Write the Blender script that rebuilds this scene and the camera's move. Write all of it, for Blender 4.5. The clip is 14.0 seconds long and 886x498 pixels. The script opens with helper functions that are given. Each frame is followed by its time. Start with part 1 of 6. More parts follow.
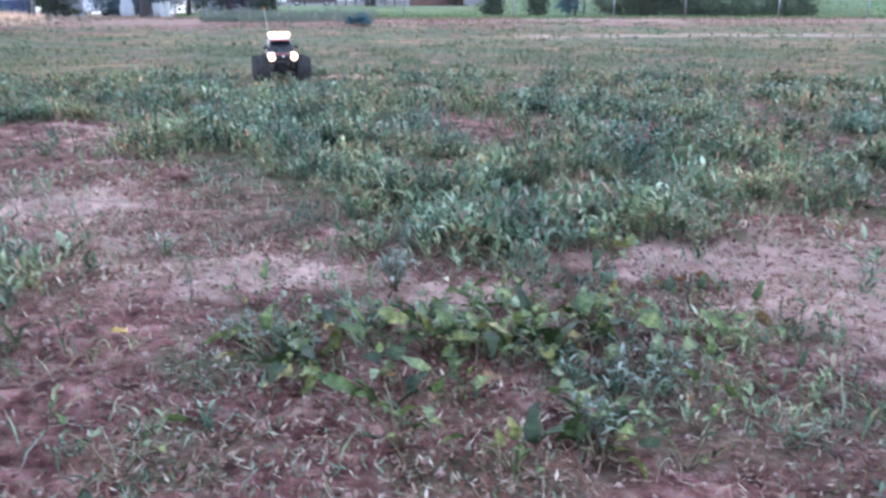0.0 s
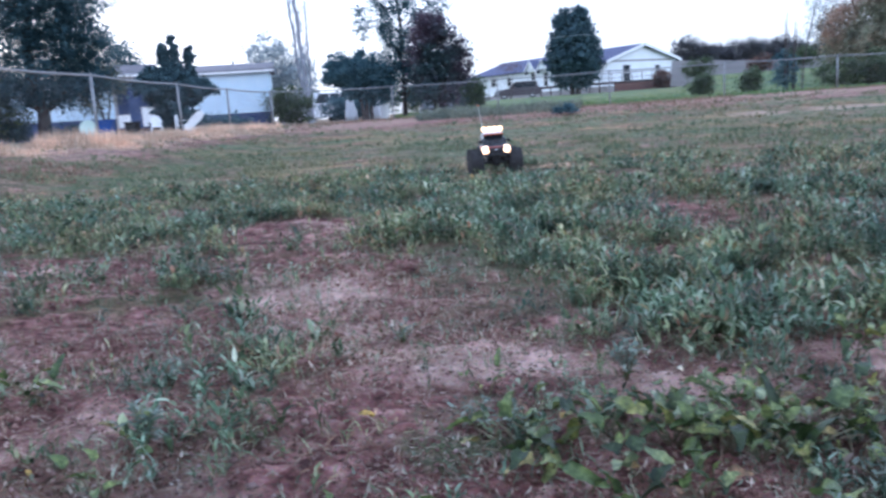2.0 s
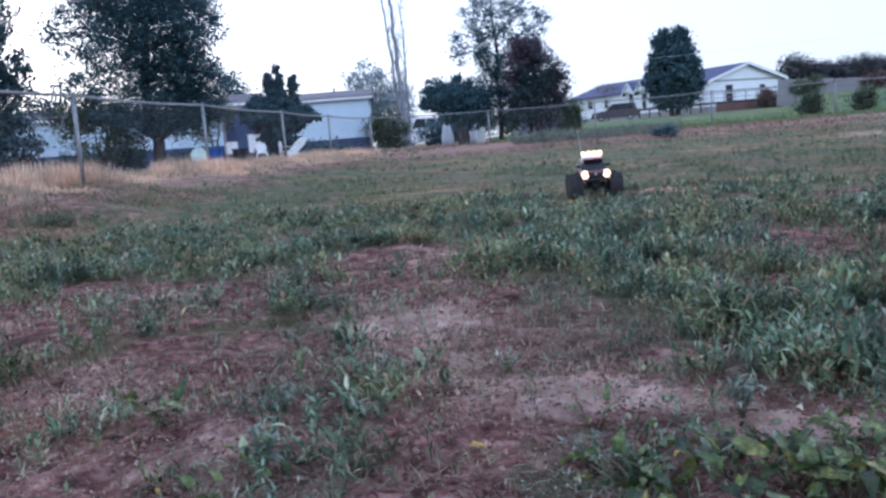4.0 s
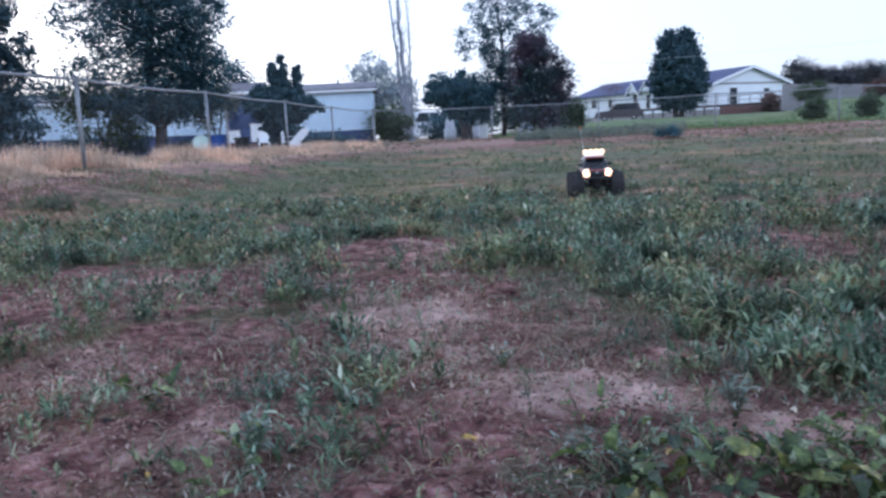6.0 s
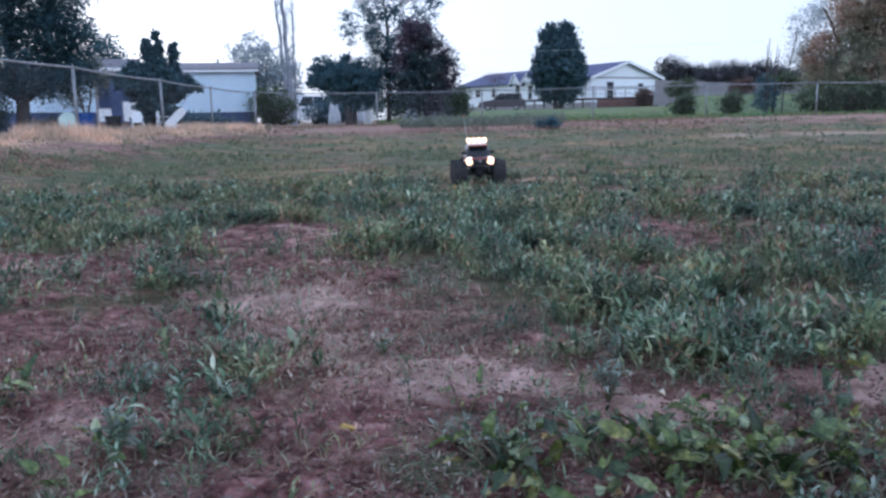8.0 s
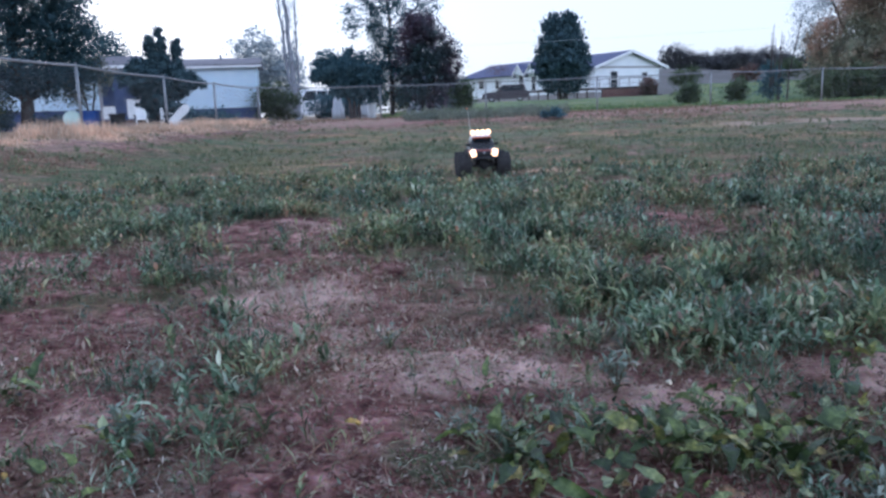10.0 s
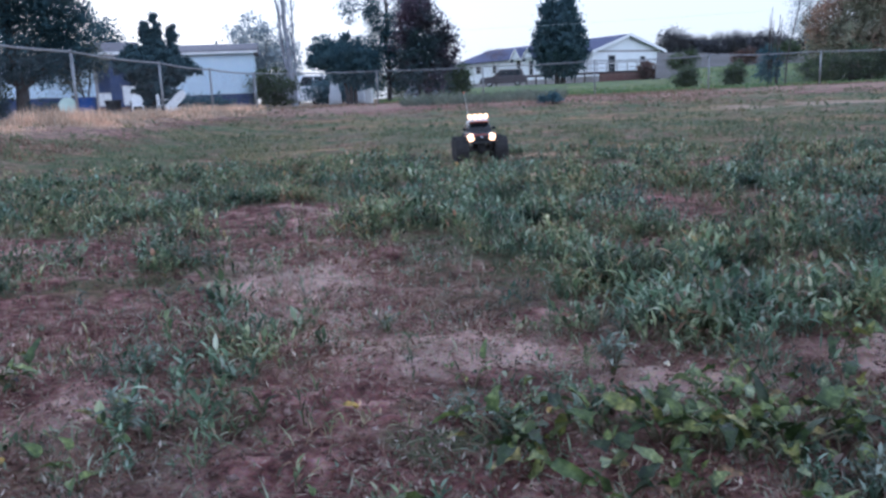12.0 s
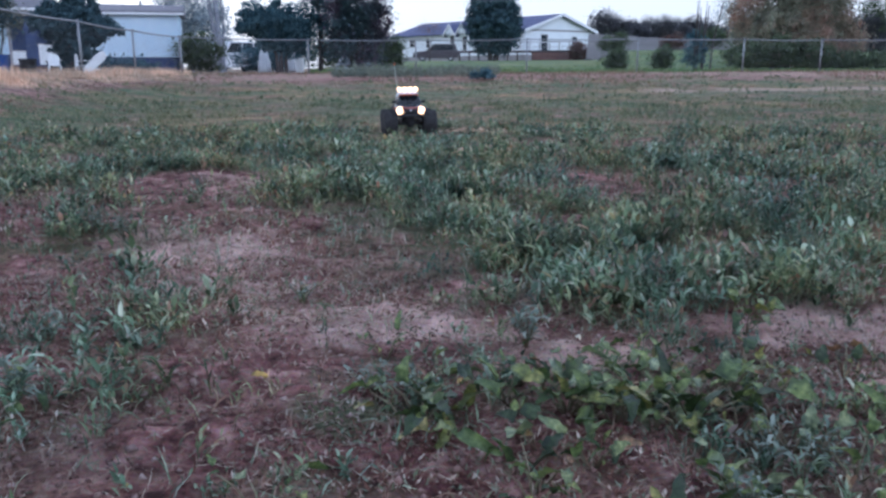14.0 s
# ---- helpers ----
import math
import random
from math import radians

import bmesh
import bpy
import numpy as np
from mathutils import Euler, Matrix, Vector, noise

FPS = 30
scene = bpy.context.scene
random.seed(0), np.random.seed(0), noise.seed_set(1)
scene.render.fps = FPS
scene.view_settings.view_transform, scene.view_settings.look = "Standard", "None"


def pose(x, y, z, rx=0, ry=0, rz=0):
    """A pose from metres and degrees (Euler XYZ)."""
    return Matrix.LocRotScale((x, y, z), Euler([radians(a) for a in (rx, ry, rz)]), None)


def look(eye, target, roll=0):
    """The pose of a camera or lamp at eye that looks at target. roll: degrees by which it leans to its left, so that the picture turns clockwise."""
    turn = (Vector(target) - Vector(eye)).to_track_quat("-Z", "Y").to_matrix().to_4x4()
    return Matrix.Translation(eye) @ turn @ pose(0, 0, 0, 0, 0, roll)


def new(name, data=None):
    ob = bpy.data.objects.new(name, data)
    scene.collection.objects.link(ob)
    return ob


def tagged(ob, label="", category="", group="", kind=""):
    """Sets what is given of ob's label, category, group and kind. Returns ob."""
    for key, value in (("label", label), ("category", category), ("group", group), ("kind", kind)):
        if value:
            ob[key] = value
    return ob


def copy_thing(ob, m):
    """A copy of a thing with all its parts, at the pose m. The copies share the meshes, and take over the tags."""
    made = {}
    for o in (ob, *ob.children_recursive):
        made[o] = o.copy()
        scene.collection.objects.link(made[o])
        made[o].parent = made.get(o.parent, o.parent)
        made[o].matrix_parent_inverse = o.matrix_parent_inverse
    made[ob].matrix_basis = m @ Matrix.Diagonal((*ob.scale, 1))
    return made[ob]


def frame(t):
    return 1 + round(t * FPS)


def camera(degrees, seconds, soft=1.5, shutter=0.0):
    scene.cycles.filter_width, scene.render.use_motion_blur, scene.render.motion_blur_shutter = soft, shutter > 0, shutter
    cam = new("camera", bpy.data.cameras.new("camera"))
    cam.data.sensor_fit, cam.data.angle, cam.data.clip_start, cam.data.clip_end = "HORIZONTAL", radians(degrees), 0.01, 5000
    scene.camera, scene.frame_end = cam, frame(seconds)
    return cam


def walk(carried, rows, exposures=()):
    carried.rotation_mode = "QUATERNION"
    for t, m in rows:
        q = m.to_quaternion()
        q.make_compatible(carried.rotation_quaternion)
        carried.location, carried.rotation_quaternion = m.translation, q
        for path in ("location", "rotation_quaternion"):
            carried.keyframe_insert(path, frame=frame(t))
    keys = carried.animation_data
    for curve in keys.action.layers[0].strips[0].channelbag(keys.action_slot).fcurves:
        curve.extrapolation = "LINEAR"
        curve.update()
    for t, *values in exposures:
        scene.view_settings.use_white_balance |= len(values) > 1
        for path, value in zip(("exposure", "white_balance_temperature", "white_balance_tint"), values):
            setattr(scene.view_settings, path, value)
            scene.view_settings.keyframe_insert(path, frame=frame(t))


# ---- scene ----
cam = camera(57.6, 14.0, soft=2.7, shutter=0.4)
PATH = [
    (0, (0.061, -0.056, 0.502), (-0.021, 1.862, -0.058), 0.1),
    (0.5, (0.052, -0.067, 0.513), (-0.147, 1.867, 0.041), -1.8),
    (1, (0.038, -0.075, 0.52), (-0.285, 1.863, 0.147), -2.6),
    (1.5, (0.032, -0.083, 0.522), (-0.435, 1.834, 0.194), -3.5),
    (2, (0.025, -0.091, 0.516), (-0.56, 1.792, 0.179), -3.9),
    (2.5, (0.01, -0.104, 0.522), (-0.71, 1.738, 0.229), -5.4),
    (5, (0.005, -0.111, 0.537), (-0.823, 1.69, 0.273), -3.9),
    (5.5, (0.008, -0.11, 0.535), (-0.831, 1.686, 0.268), -3.5),
    (6, (0.006, -0.105, 0.529), (-0.797, 1.706, 0.253), -2.9),
    (6.5, (0.012, -0.091, 0.527), (-0.635, 1.779, 0.239), -1.7),
    (7, (0.011, -0.085, 0.524), (-0.604, 1.795, 0.224), -1.4),
    (7.5, (0.005, -0.083, 0.525), (-0.533, 1.818, 0.212), -1.0),
    (10, (0.007, -0.076, 0.525), (-0.539, 1.819, 0.188), -2.2),
    (10.5, (0.007, -0.075, 0.523), (-0.538, 1.817, 0.176), -2.3),
    (11, (0.006, -0.07, 0.52), (-0.505, 1.826, 0.143), -2.2),
    (11.5, (0.003, -0.07, 0.52), (-0.526, 1.824, 0.156), -2.5),
    (12, (0.007, -0.07, 0.518), (-0.534, 1.819, 0.146), -2.5),
    (12.5, (0.012, -0.068, 0.518), (-0.485, 1.834, 0.149), -1.5),
    (13, (0.022, -0.06, 0.508), (-0.41, 1.849, 0.096), -0.6),
    (13.5, (0.025, -0.054, 0.508), (-0.362, 1.856, 0.059), -0.2),
    (14, (0.028, -0.055, 0.508), (-0.341, 1.861, 0.071), -0.2),
]
EXPOSURES = [(0.0, 1.12, 5120, 16), (0.5, 1.16, 5040, 16), (1.0, 1.05, 5040, 16), (1.7, 0.75, 5040, 16), (2.5, 0.42, 5040, 16), (5.0, 0.20, 5040, 16), (7.5, 0.17, 5080, 16), (10.0, 0.14, 5080, 16), (14.0, 0.16, 5120, 16)]
walk(cam, [(t, look(eye, target, roll)) for t, eye, target, roll in PATH], EXPOSURES)

# ---- light ----
world = bpy.data.worlds.new("overcast_dusk")
scene.world = world
world.use_nodes = True
wn, wl = world.node_tree.nodes, world.node_tree.links
wn.clear()
sky = wn.new("ShaderNodeTexSky")
sky.sky_type, sky.sun_disc = "NISHITA", False
sky.sun_elevation, sky.sun_rotation = radians(24), radians(-60)
sky.air_density, sky.dust_density, sky.ozone_density = 1.0, 4.0, 2.0
bg_sky, bg_cloud, both, wout = (wn.new(k) for k in ("ShaderNodeBackground", "ShaderNodeBackground", "ShaderNodeAddShader", "ShaderNodeOutputWorld"))
bg_sky.inputs["Strength"].default_value = 0.05
way, height, cloud = wn.new("ShaderNodeTexCoord"), wn.new("ShaderNodeSeparateXYZ"), wn.new("ShaderNodeValToRGB")
wl.new(way.outputs["Generated"], height.inputs[0])
wl.new(height.outputs["Z"], cloud.inputs[0])
cloud.color_ramp.elements[0].position, cloud.color_ramp.elements[0].color = 0.0, (1.0, 0.985, 0.91, 1)
cloud.color_ramp.elements[1].position, cloud.color_ramp.elements[1].color = 0.55, (0.87, 0.94, 1.03, 1)
wl.new(cloud.outputs["Color"], bg_cloud.inputs["Color"])
bg_cloud.inputs["Strength"].default_value = 0.80
wl.new(sky.outputs["Color"], bg_sky.inputs["Color"])
wl.new(bg_sky.outputs[0], both.inputs[0])
wl.new(bg_cloud.outputs[0], both.inputs[1])
wl.new(both.outputs[0], wout.inputs["Surface"])
sun_data = bpy.data.lights.new("sun", "SUN")
sun_data.energy, sun_data.angle, sun_data.color = 0.6, radians(25), (1.0, 0.95, 0.88)
sun = new("sun", sun_data)
sun.rotation_euler = (radians(66), 0, radians(60))


# ---- materials ----
def material(name, rough=0.7, metal=0.0, spec=0.5):
    m = bpy.data.materials.new(name)
    m.use_nodes = True
    b = m.node_tree.nodes["Principled BSDF"]
    b.inputs["Roughness"].default_value = rough
    b.inputs["Metallic"].default_value = metal
    b.inputs["Specular IOR Level"].default_value = spec
    return m, m.node_tree.nodes, m.node_tree.links, b


def noise_node(n, l, scale, detail=4, rough=0.55, coords="Object"):
    tc, t = n.new("ShaderNodeTexCoord"), n.new("ShaderNodeTexNoise")
    t.inputs["Scale"].default_value, t.inputs["Detail"].default_value, t.inputs["Roughness"].default_value = scale, detail, rough
    l.new(tc.outputs[coords], t.inputs["Vector"])
    return t


def ramp(n, l, source, stops):
    r = n.new("ShaderNodeValToRGB")
    while len(r.color_ramp.elements) < len(stops):
        r.color_ramp.elements.new(0.5)
    for e, (at, colour) in zip(r.color_ramp.elements, stops):
        e.position, e.color = at, (*colour, 1)
    l.new(source, r.inputs["Fac"])
    return r


def mixed(n, l, kind, fac, a, b):
    m = n.new("ShaderNodeMix")
    m.data_type, m.blend_type = "RGBA", kind
    for socket, value in ((m.inputs[0], fac), (m.inputs[6], a), (m.inputs[7], b)):
        if isinstance(value, (int, float)):
            socket.default_value = value
        elif isinstance(value, tuple):
            socket.default_value = (*value, 1)
        else:
            l.new(value, socket)
    return m.outputs[2]


def bumped(n, l, b, source, strength, distance):
    u = n.new("ShaderNodeBump")
    u.inputs["Strength"].default_value, u.inputs["Distance"].default_value = strength, distance
    l.new(source, u.inputs["Height"])
    l.new(u.outputs[0], b.inputs["Normal"])


def plain(name, dark, light, scale=6.0, rough=0.7, metal=0.0, bump=0.15, spec=0.5, grain=None):
    """A surface with two scales of variation between two close colours."""
    m, n, l, b = material(name, rough, metal, spec)
    big, fine = noise_node(n, l, scale, 5), noise_node(n, l, grain or scale * 14, 3)
    r = ramp(n, l, big.outputs["Fac"], [(0.3, dark), (0.7, light)])
    c = mixed(n, l, "OVERLAY", 0.25, r.outputs[0], fine.outputs["Color"])
    hs = n.new("ShaderNodeHueSaturation")
    hs.inputs["Saturation"].default_value = 0.982
    l.new(c, hs.inputs["Color"])
    l.new(hs.outputs[0], b.inputs["Base Color"])
    bumped(n, l, b, fine.outputs["Fac"], bump, 0.01)
    return m


def foliage(name, stops, rough=0.55, through_light=0.25, spec=0.4, hues=None, wide=1.7, deep=0.0):
    """Leaves: each one its own shade, with broad patches of tone and, where given, of hue."""
    m, n, l, b = material(name, rough, 0, spec)
    g = n.new("ShaderNodeNewGeometry")
    r = ramp(n, l, g.outputs["Random Per Island"], stops)
    p = noise_node(n, l, wide, 3)
    v = ramp(n, l, p.outputs["Fac"], [(0.32 + 0.06 * deep, (0.60 - 0.26 * deep, 0.66 - 0.28 * deep, 0.66 - 0.28 * deep)), (0.68 - 0.06 * deep, (1.30 + 0.28 * deep, 1.22 + 0.26 * deep, 1.12 + 0.26 * deep))])
    c = mixed(n, l, "MULTIPLY", 1.0, r.outputs[0], v.outputs[0])
    if hues:
        patch = noise_node(n, l, hues[0], 3, 0.6)
        c = mixed(n, l, "MULTIPLY", 1.0, c, ramp(n, l, patch.outputs["Fac"], hues[1]).outputs[0])
    l.new(c, b.inputs["Base Color"])
    t, s, out = n.new("ShaderNodeBsdfTranslucent"), n.new("ShaderNodeMixShader"), n["Material Output"]
    l.new(c, t.inputs["Color"])
    s.inputs[0].default_value = through_light
    l.new(b.outputs[0], s.inputs[1])
    l.new(t.outputs[0], s.inputs[2])
    l.new(s.outputs[0], out.inputs["Surface"])
    return m


def glowing(name, colour, strength):
    m, n, l, b = material(name, 0.3)
    b.inputs["Base Color"].default_value = (*colour, 1)
    b.inputs["Emission Color"].default_value = (*colour, 1)
    b.inputs["Emission Strength"].default_value = strength
    return m


def soil_material():
    """Reddish dirt, pale crust, thin green mat and dry litter, by the cover and dryness of the ground."""
    m, n, l, b = material("field_soil", 0.95, 0, 0.2)
    cover, dry, lawn, crust = (n.new("ShaderNodeAttribute") for _ in range(4))
    cover.attribute_name, dry.attribute_name, lawn.attribute_name, crust.attribute_name = "cover", "dry", "lawn", "crust"
    clod, patch, grit, mid = noise_node(n, l, 22, 6, 0.65), noise_node(n, l, 1.3, 5), noise_node(n, l, 150, 5, 0.7), noise_node(n, l, 5.5, 5, 0.6)
    dirt = ramp(n, l, clod.outputs["Fac"], [(0.34, (0.080, 0.032, 0.031)), (0.5, (0.28, 0.132, 0.122)), (0.67, (0.50, 0.305, 0.278))])
    pale = ramp(n, l, clod.outputs["Fac"], [(0.25, (0.41, 0.245, 0.20)), (0.5, (0.66, 0.455, 0.385)), (0.72, (0.80, 0.61, 0.53))])
    worn = n.new("ShaderNodeMath")
    worn.operation, worn.use_clamp = "MULTIPLY_ADD", True
    l.new(mid.outputs["Fac"], worn.inputs[0])
    worn.inputs[1].default_value = 1.9
    less = n.new("ShaderNodeMath")
    less.operation = "MULTIPLY_ADD"
    l.new(crust.outputs["Fac"], less.inputs[0])
    less.inputs[1].default_value, less.inputs[2].default_value = 1.9, -1.22
    l.new(less.outputs[0], worn.inputs[2])
    tone = ramp(n, l, mid.outputs["Fac"], [(0.3, (0.34, 0.27, 0.26)), (0.5, (0.92, 0.87, 0.85)), (0.68, (1.75, 1.70, 1.68))])
    c = mixed(n, l, "MIX", worn.outputs[0], dirt.outputs[0], pale.outputs[0])
    even = n.new("ShaderNodeMath")
    even.operation = "MULTIPLY_ADD"
    l.new(crust.outputs["Fac"], even.inputs[0])
    even.inputs[1].default_value, even.inputs[2].default_value = -0.7, 1.0
    c = mixed(n, l, "MULTIPLY", even.outputs[0], c, tone.outputs[0])
    mat_green = ramp(n, l, mid.outputs["Fac"], [(0.28, (0.075, 0.104, 0.060)), (0.45, (0.130, 0.172, 0.098)), (0.6, (0.21, 0.195, 0.13)), (0.75, (0.29, 0.225, 0.17))])
    broad = ramp(n, l, patch.outputs["Fac"], [(0.36, (0.70, 0.80, 0.72)), (0.64, (1.25, 1.12, 1.10))])
    speck = ramp(n, l, grit.outputs["Fac"], [(0.35, (0.55, 0.58, 0.55)), (0.65, (1.45, 1.42, 1.40))])
    green_c = mixed(n, l, "MULTIPLY", 1.0, mixed(n, l, "MULTIPLY", 1.0, mat_green.outputs[0], broad.outputs[0]), speck.outputs[0])
    edge = n.new("ShaderNodeMath")
    edge.operation, edge.use_clamp = "MULTIPLY_ADD", True
    l.new(clod.outputs["Fac"], edge.inputs[0])
    edge.inputs[1].default_value = 0.9
    away = n.new("ShaderNodeMath")
    away.operation = "SUBTRACT"
    l.new(cover.outputs["Fac"], away.inputs[0])
    away.inputs[1].default_value = 0.5
    l.new(away.outputs[0], edge.inputs[2])
    swathe = noise_node(n, l, 0.42, 6, 0.62)
    browned = ramp(n, l, swathe.outputs["Fac"], [(0.40, (0.86, 1.0, 0.95)), (0.52, (1.10, 1.02, 0.92)), (0.60, (1.70, 1.22, 1.06)), (0.70, (1.95, 1.50, 1.28))])
    green_c = mixed(n, l, "MULTIPLY", 1.0, green_c, browned.outputs[0])
    c = mixed(n, l, "MIX", edge.outputs[0], c, green_c)
    straw = ramp(n, l, grit.outputs["Fac"], [(0.3, (0.36, 0.26, 0.19)), (0.7, (0.58, 0.44, 0.34))])
    c = mixed(n, l, "MIX", dry.outputs["Fac"], c, straw.outputs[0])
    grass = ramp(n, l, patch.outputs["Fac"], [(0.3, (0.105, 0.165, 0.075)), (0.7, (0.185, 0.245, 0.12))])
    c = mixed(n, l, "MIX", lawn.outputs["Fac"], c, mixed(n, l, "MULTIPLY", 0.8, grass.outputs[0], browned.outputs[0]))
    c = mixed(n, l, "OVERLAY", 0.55, c, grit.outputs["Color"])
    hs = n.new("ShaderNodeHueSaturation")
    hs.inputs["Saturation"].default_value = 0.98
    l.new(c, hs.inputs["Color"])
    l.new(hs.outputs[0], b.inputs["Base Color"])
    both_h = n.new("ShaderNodeMath")
    both_h.operation = "ADD"
    l.new(clod.outputs["Fac"], both_h.inputs[0])
    l.new(grit.outputs["Fac"], both_h.inputs[1])
    bumped(n, l, b, both_h.outputs[0], 1.0, 0.024)
    return m


M_SOIL = soil_material()
HUES_NEAR = (2.4, [(0.34, (0.84, 0.98, 1.12)), (0.47, (1.0, 1.04, 1.06)), (0.57, (1.20, 1.08, 0.90)), (0.66, (1.38, 1.10, 0.94))])
HUES_FAR = (0.9, [(0.34, (0.86, 0.98, 1.10)), (0.45, (1.04, 1.04, 1.05)), (0.55, (1.28, 1.09, 1.0)), (0.66, (1.55, 1.18, 1.12))])
M_WEED = foliage("weed_leaf", [(0.0, (0.045, 0.072, 0.047)), (0.3, (0.108, 0.170, 0.102)), (0.58, (0.20, 0.272, 0.177)), (0.78, (0.31, 0.375, 0.282)), (0.85, (0.42, 0.47, 0.385)), (0.86, (0.16, 0.095, 0.075)), (0.94, (0.26, 0.185, 0.146)), (0.97, (0.25, 0.22, 0.103)), (1.0, (0.48, 0.41, 0.35))], 0.6, 0.3, 0.28, hues=HUES_NEAR, wide=7.0, deep=1.0)
M_WEEDFAR = foliage("mixed_field_weeds", [(0.0, (0.074, 0.124, 0.078)), (0.35, (0.14, 0.21, 0.13)), (0.62, (0.24, 0.30, 0.19)), (0.78, (0.28, 0.225, 0.16)), (0.92, (0.34, 0.24, 0.18)), (1.0, (0.50, 0.42, 0.34))], 0.7, hues=HUES_FAR, wide=2.2, deep=0.8)
M_FIELDGRASS = foliage("thin_field_growth", [(0.0, (0.13, 0.175, 0.115)), (0.6, (0.20, 0.235, 0.15)), (0.85, (0.25, 0.25, 0.165)), (1.0, (0.30, 0.26, 0.20))], 0.85, 0.25, 0.15, hues=(0.35, [(0.40, (0.92, 1.0, 1.02)), (0.60, (1.22, 1.06, 1.0))]))
M_STRAW = foliage("dry_straw", [(0.0, (0.13, 0.055, 0.043)), (0.5, (0.25, 0.135, 0.105)), (0.85, (0.36, 0.28, 0.22)), (1.0, (0.58, 0.50, 0.42))], 0.8, 0.15, 0.2)
M_TALLGRASS = foliage("tall_dry_grass", [(0.0, (0.46, 0.30, 0.21)), (0.4, (0.72, 0.52, 0.39)), (1.0, (0.88, 0.71, 0.56))], 0.8, 0.3, 0.2)
M_RUST = foliage("rusty_weeds", [(0.0, (0.18, 0.11, 0.085)), (0.5, (0.29, 0.19, 0.15)), (0.8, (0.36, 0.265, 0.205)), (1.0, (0.19, 0.185, 0.13))], 0.85, 0.1, 0.2)
M_SAGE = foliage("sage_green", [(0.0, (0.14, 0.17, 0.135)), (1.0, (0.24, 0.265, 0.22))], 0.7)
M_LAWN = foliage("lawn_blades", [(0.0, (0.095, 0.16, 0.07)), (1.0, (0.19, 0.26, 0.12))], 0.7, hues=(0.35, [(0.42, (0.85, 1.05, 0.95)), (0.62, (1.3, 1.05, 0.9))]))
# dark leaves and needles lifted towards blue: haze and sky glare held in colour
M_DARKLEAF = foliage("hazed_tree_leaf", [(0.0, (0.044, 0.100, 0.138)), (0.6, (0.082, 0.165, 0.212)), (1.0, (0.140, 0.235, 0.265))], 0.6, 0.4)
M_CONIFER = foliage("hazed_conifer_needles", [(0.0, (0.034, 0.072, 0.098)), (0.6, (0.060, 0.115, 0.148)), (1.0, (0.100, 0.165, 0.195))], 0.7, 0.12)
M_REDLEAF = foliage("purple_leaf", [(0.0, (0.085, 0.085, 0.120)), (0.6, (0.135, 0.130, 0.170)), (1.0, (0.17, 0.20, 0.215))], 0.55, 0.3, hues=(0.55, [(0.42, (0.72, 1.10, 1.0)), (0.56, (1.22, 0.92, 1.02))]))
# grey leaves made paler and bluer to carry the haze before them
M_GREYLEAF = foliage("hazed_grey_leaf", [(0.0, (0.33, 0.40, 0.47)), (0.6, (0.45, 0.52, 0.58)), (1.0, (0.55, 0.60, 0.64))], 0.8, 0.4)
# willow browns raised well above leaf tone, with the haze mixed in
M_WILLOW = foliage("hazed_willow_leaf", [(0.0, (0.31, 0.245, 0.21)), (0.5, (0.43, 0.34, 0.285)), (1.0, (0.40, 0.385, 0.30))], 0.8, 0.45, hues=(0.4, [(0.42, (0.86, 1.06, 1.0)), (0.58, (1.12, 0.94, 0.92))]))
M_RUSTLEAF = foliage("rust_brown_leaf", [(0.0, (0.13, 0.075, 0.078)), (0.6, (0.21, 0.13, 0.12)), (1.0, (0.26, 0.20, 0.16))], 0.7, 0.3)
M_GREENLEAF = foliage("green_tree_leaf", [(0.0, (0.06, 0.095, 0.055)), (0.6, (0.11, 0.155, 0.085)), (1.0, (0.17, 0.215, 0.125))])
M_BARK = plain("bark", (0.05, 0.042, 0.042), (0.11, 0.095, 0.09), 5, 0.9)
M_PALEBARK = plain("pale_bark", (0.19, 0.195, 0.225), (0.34, 0.35, 0.39), 4, 0.85)
M_STEEL = plain("galvanised_steel", (0.20, 0.21, 0.22), (0.33, 0.34, 0.36), 9, 0.5, 0.6)
M_SIDING = plain("pale_blue_siding", (0.57, 0.72, 0.85), (0.66, 0.79, 0.89), 1.2, 0.6)
M_WHITE = plain("white_siding", (0.78, 0.82, 0.86), (0.85, 0.88, 0.91), 1.0, 0.6)
M_TRIM = plain("white_trim", (0.74, 0.76, 0.78), (0.84, 0.85, 0.86), 3, 0.5)
M_SKIRT = plain("navy_skirting", (0.025, 0.045, 0.12), (0.045, 0.075, 0.18), 2, 0.6)
M_ROOF = plain("grey_shingles", (0.13, 0.125, 0.14), (0.20, 0.19, 0.21), 3, 0.85)
M_ROOFBLUE = plain("slate_blue_shingles", (0.085, 0.095, 0.165), (0.13, 0.14, 0.225), 3, 0.95, 0.0, 0.15, 0.15)
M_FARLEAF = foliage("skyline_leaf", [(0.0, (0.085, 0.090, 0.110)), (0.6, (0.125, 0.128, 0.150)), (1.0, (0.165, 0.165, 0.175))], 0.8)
M_WOOD = plain("weathered_brown_timber", (0.10, 0.062, 0.050), (0.19, 0.125, 0.10), 4, 0.85)
M_RUSTWOOD = plain("reddish_stained_boards", (0.17, 0.085, 0.075), (0.27, 0.15, 0.13), 4, 0.85)
M_DARKWOOD = plain("dark_stained_timber", (0.040, 0.028, 0.030), (0.080, 0.056, 0.056), 4, 0.85)
M_GREYWOOD = plain("grey_board_fence", (0.26, 0.24, 0.25), (0.38, 0.36, 0.36), 2, 0.85)
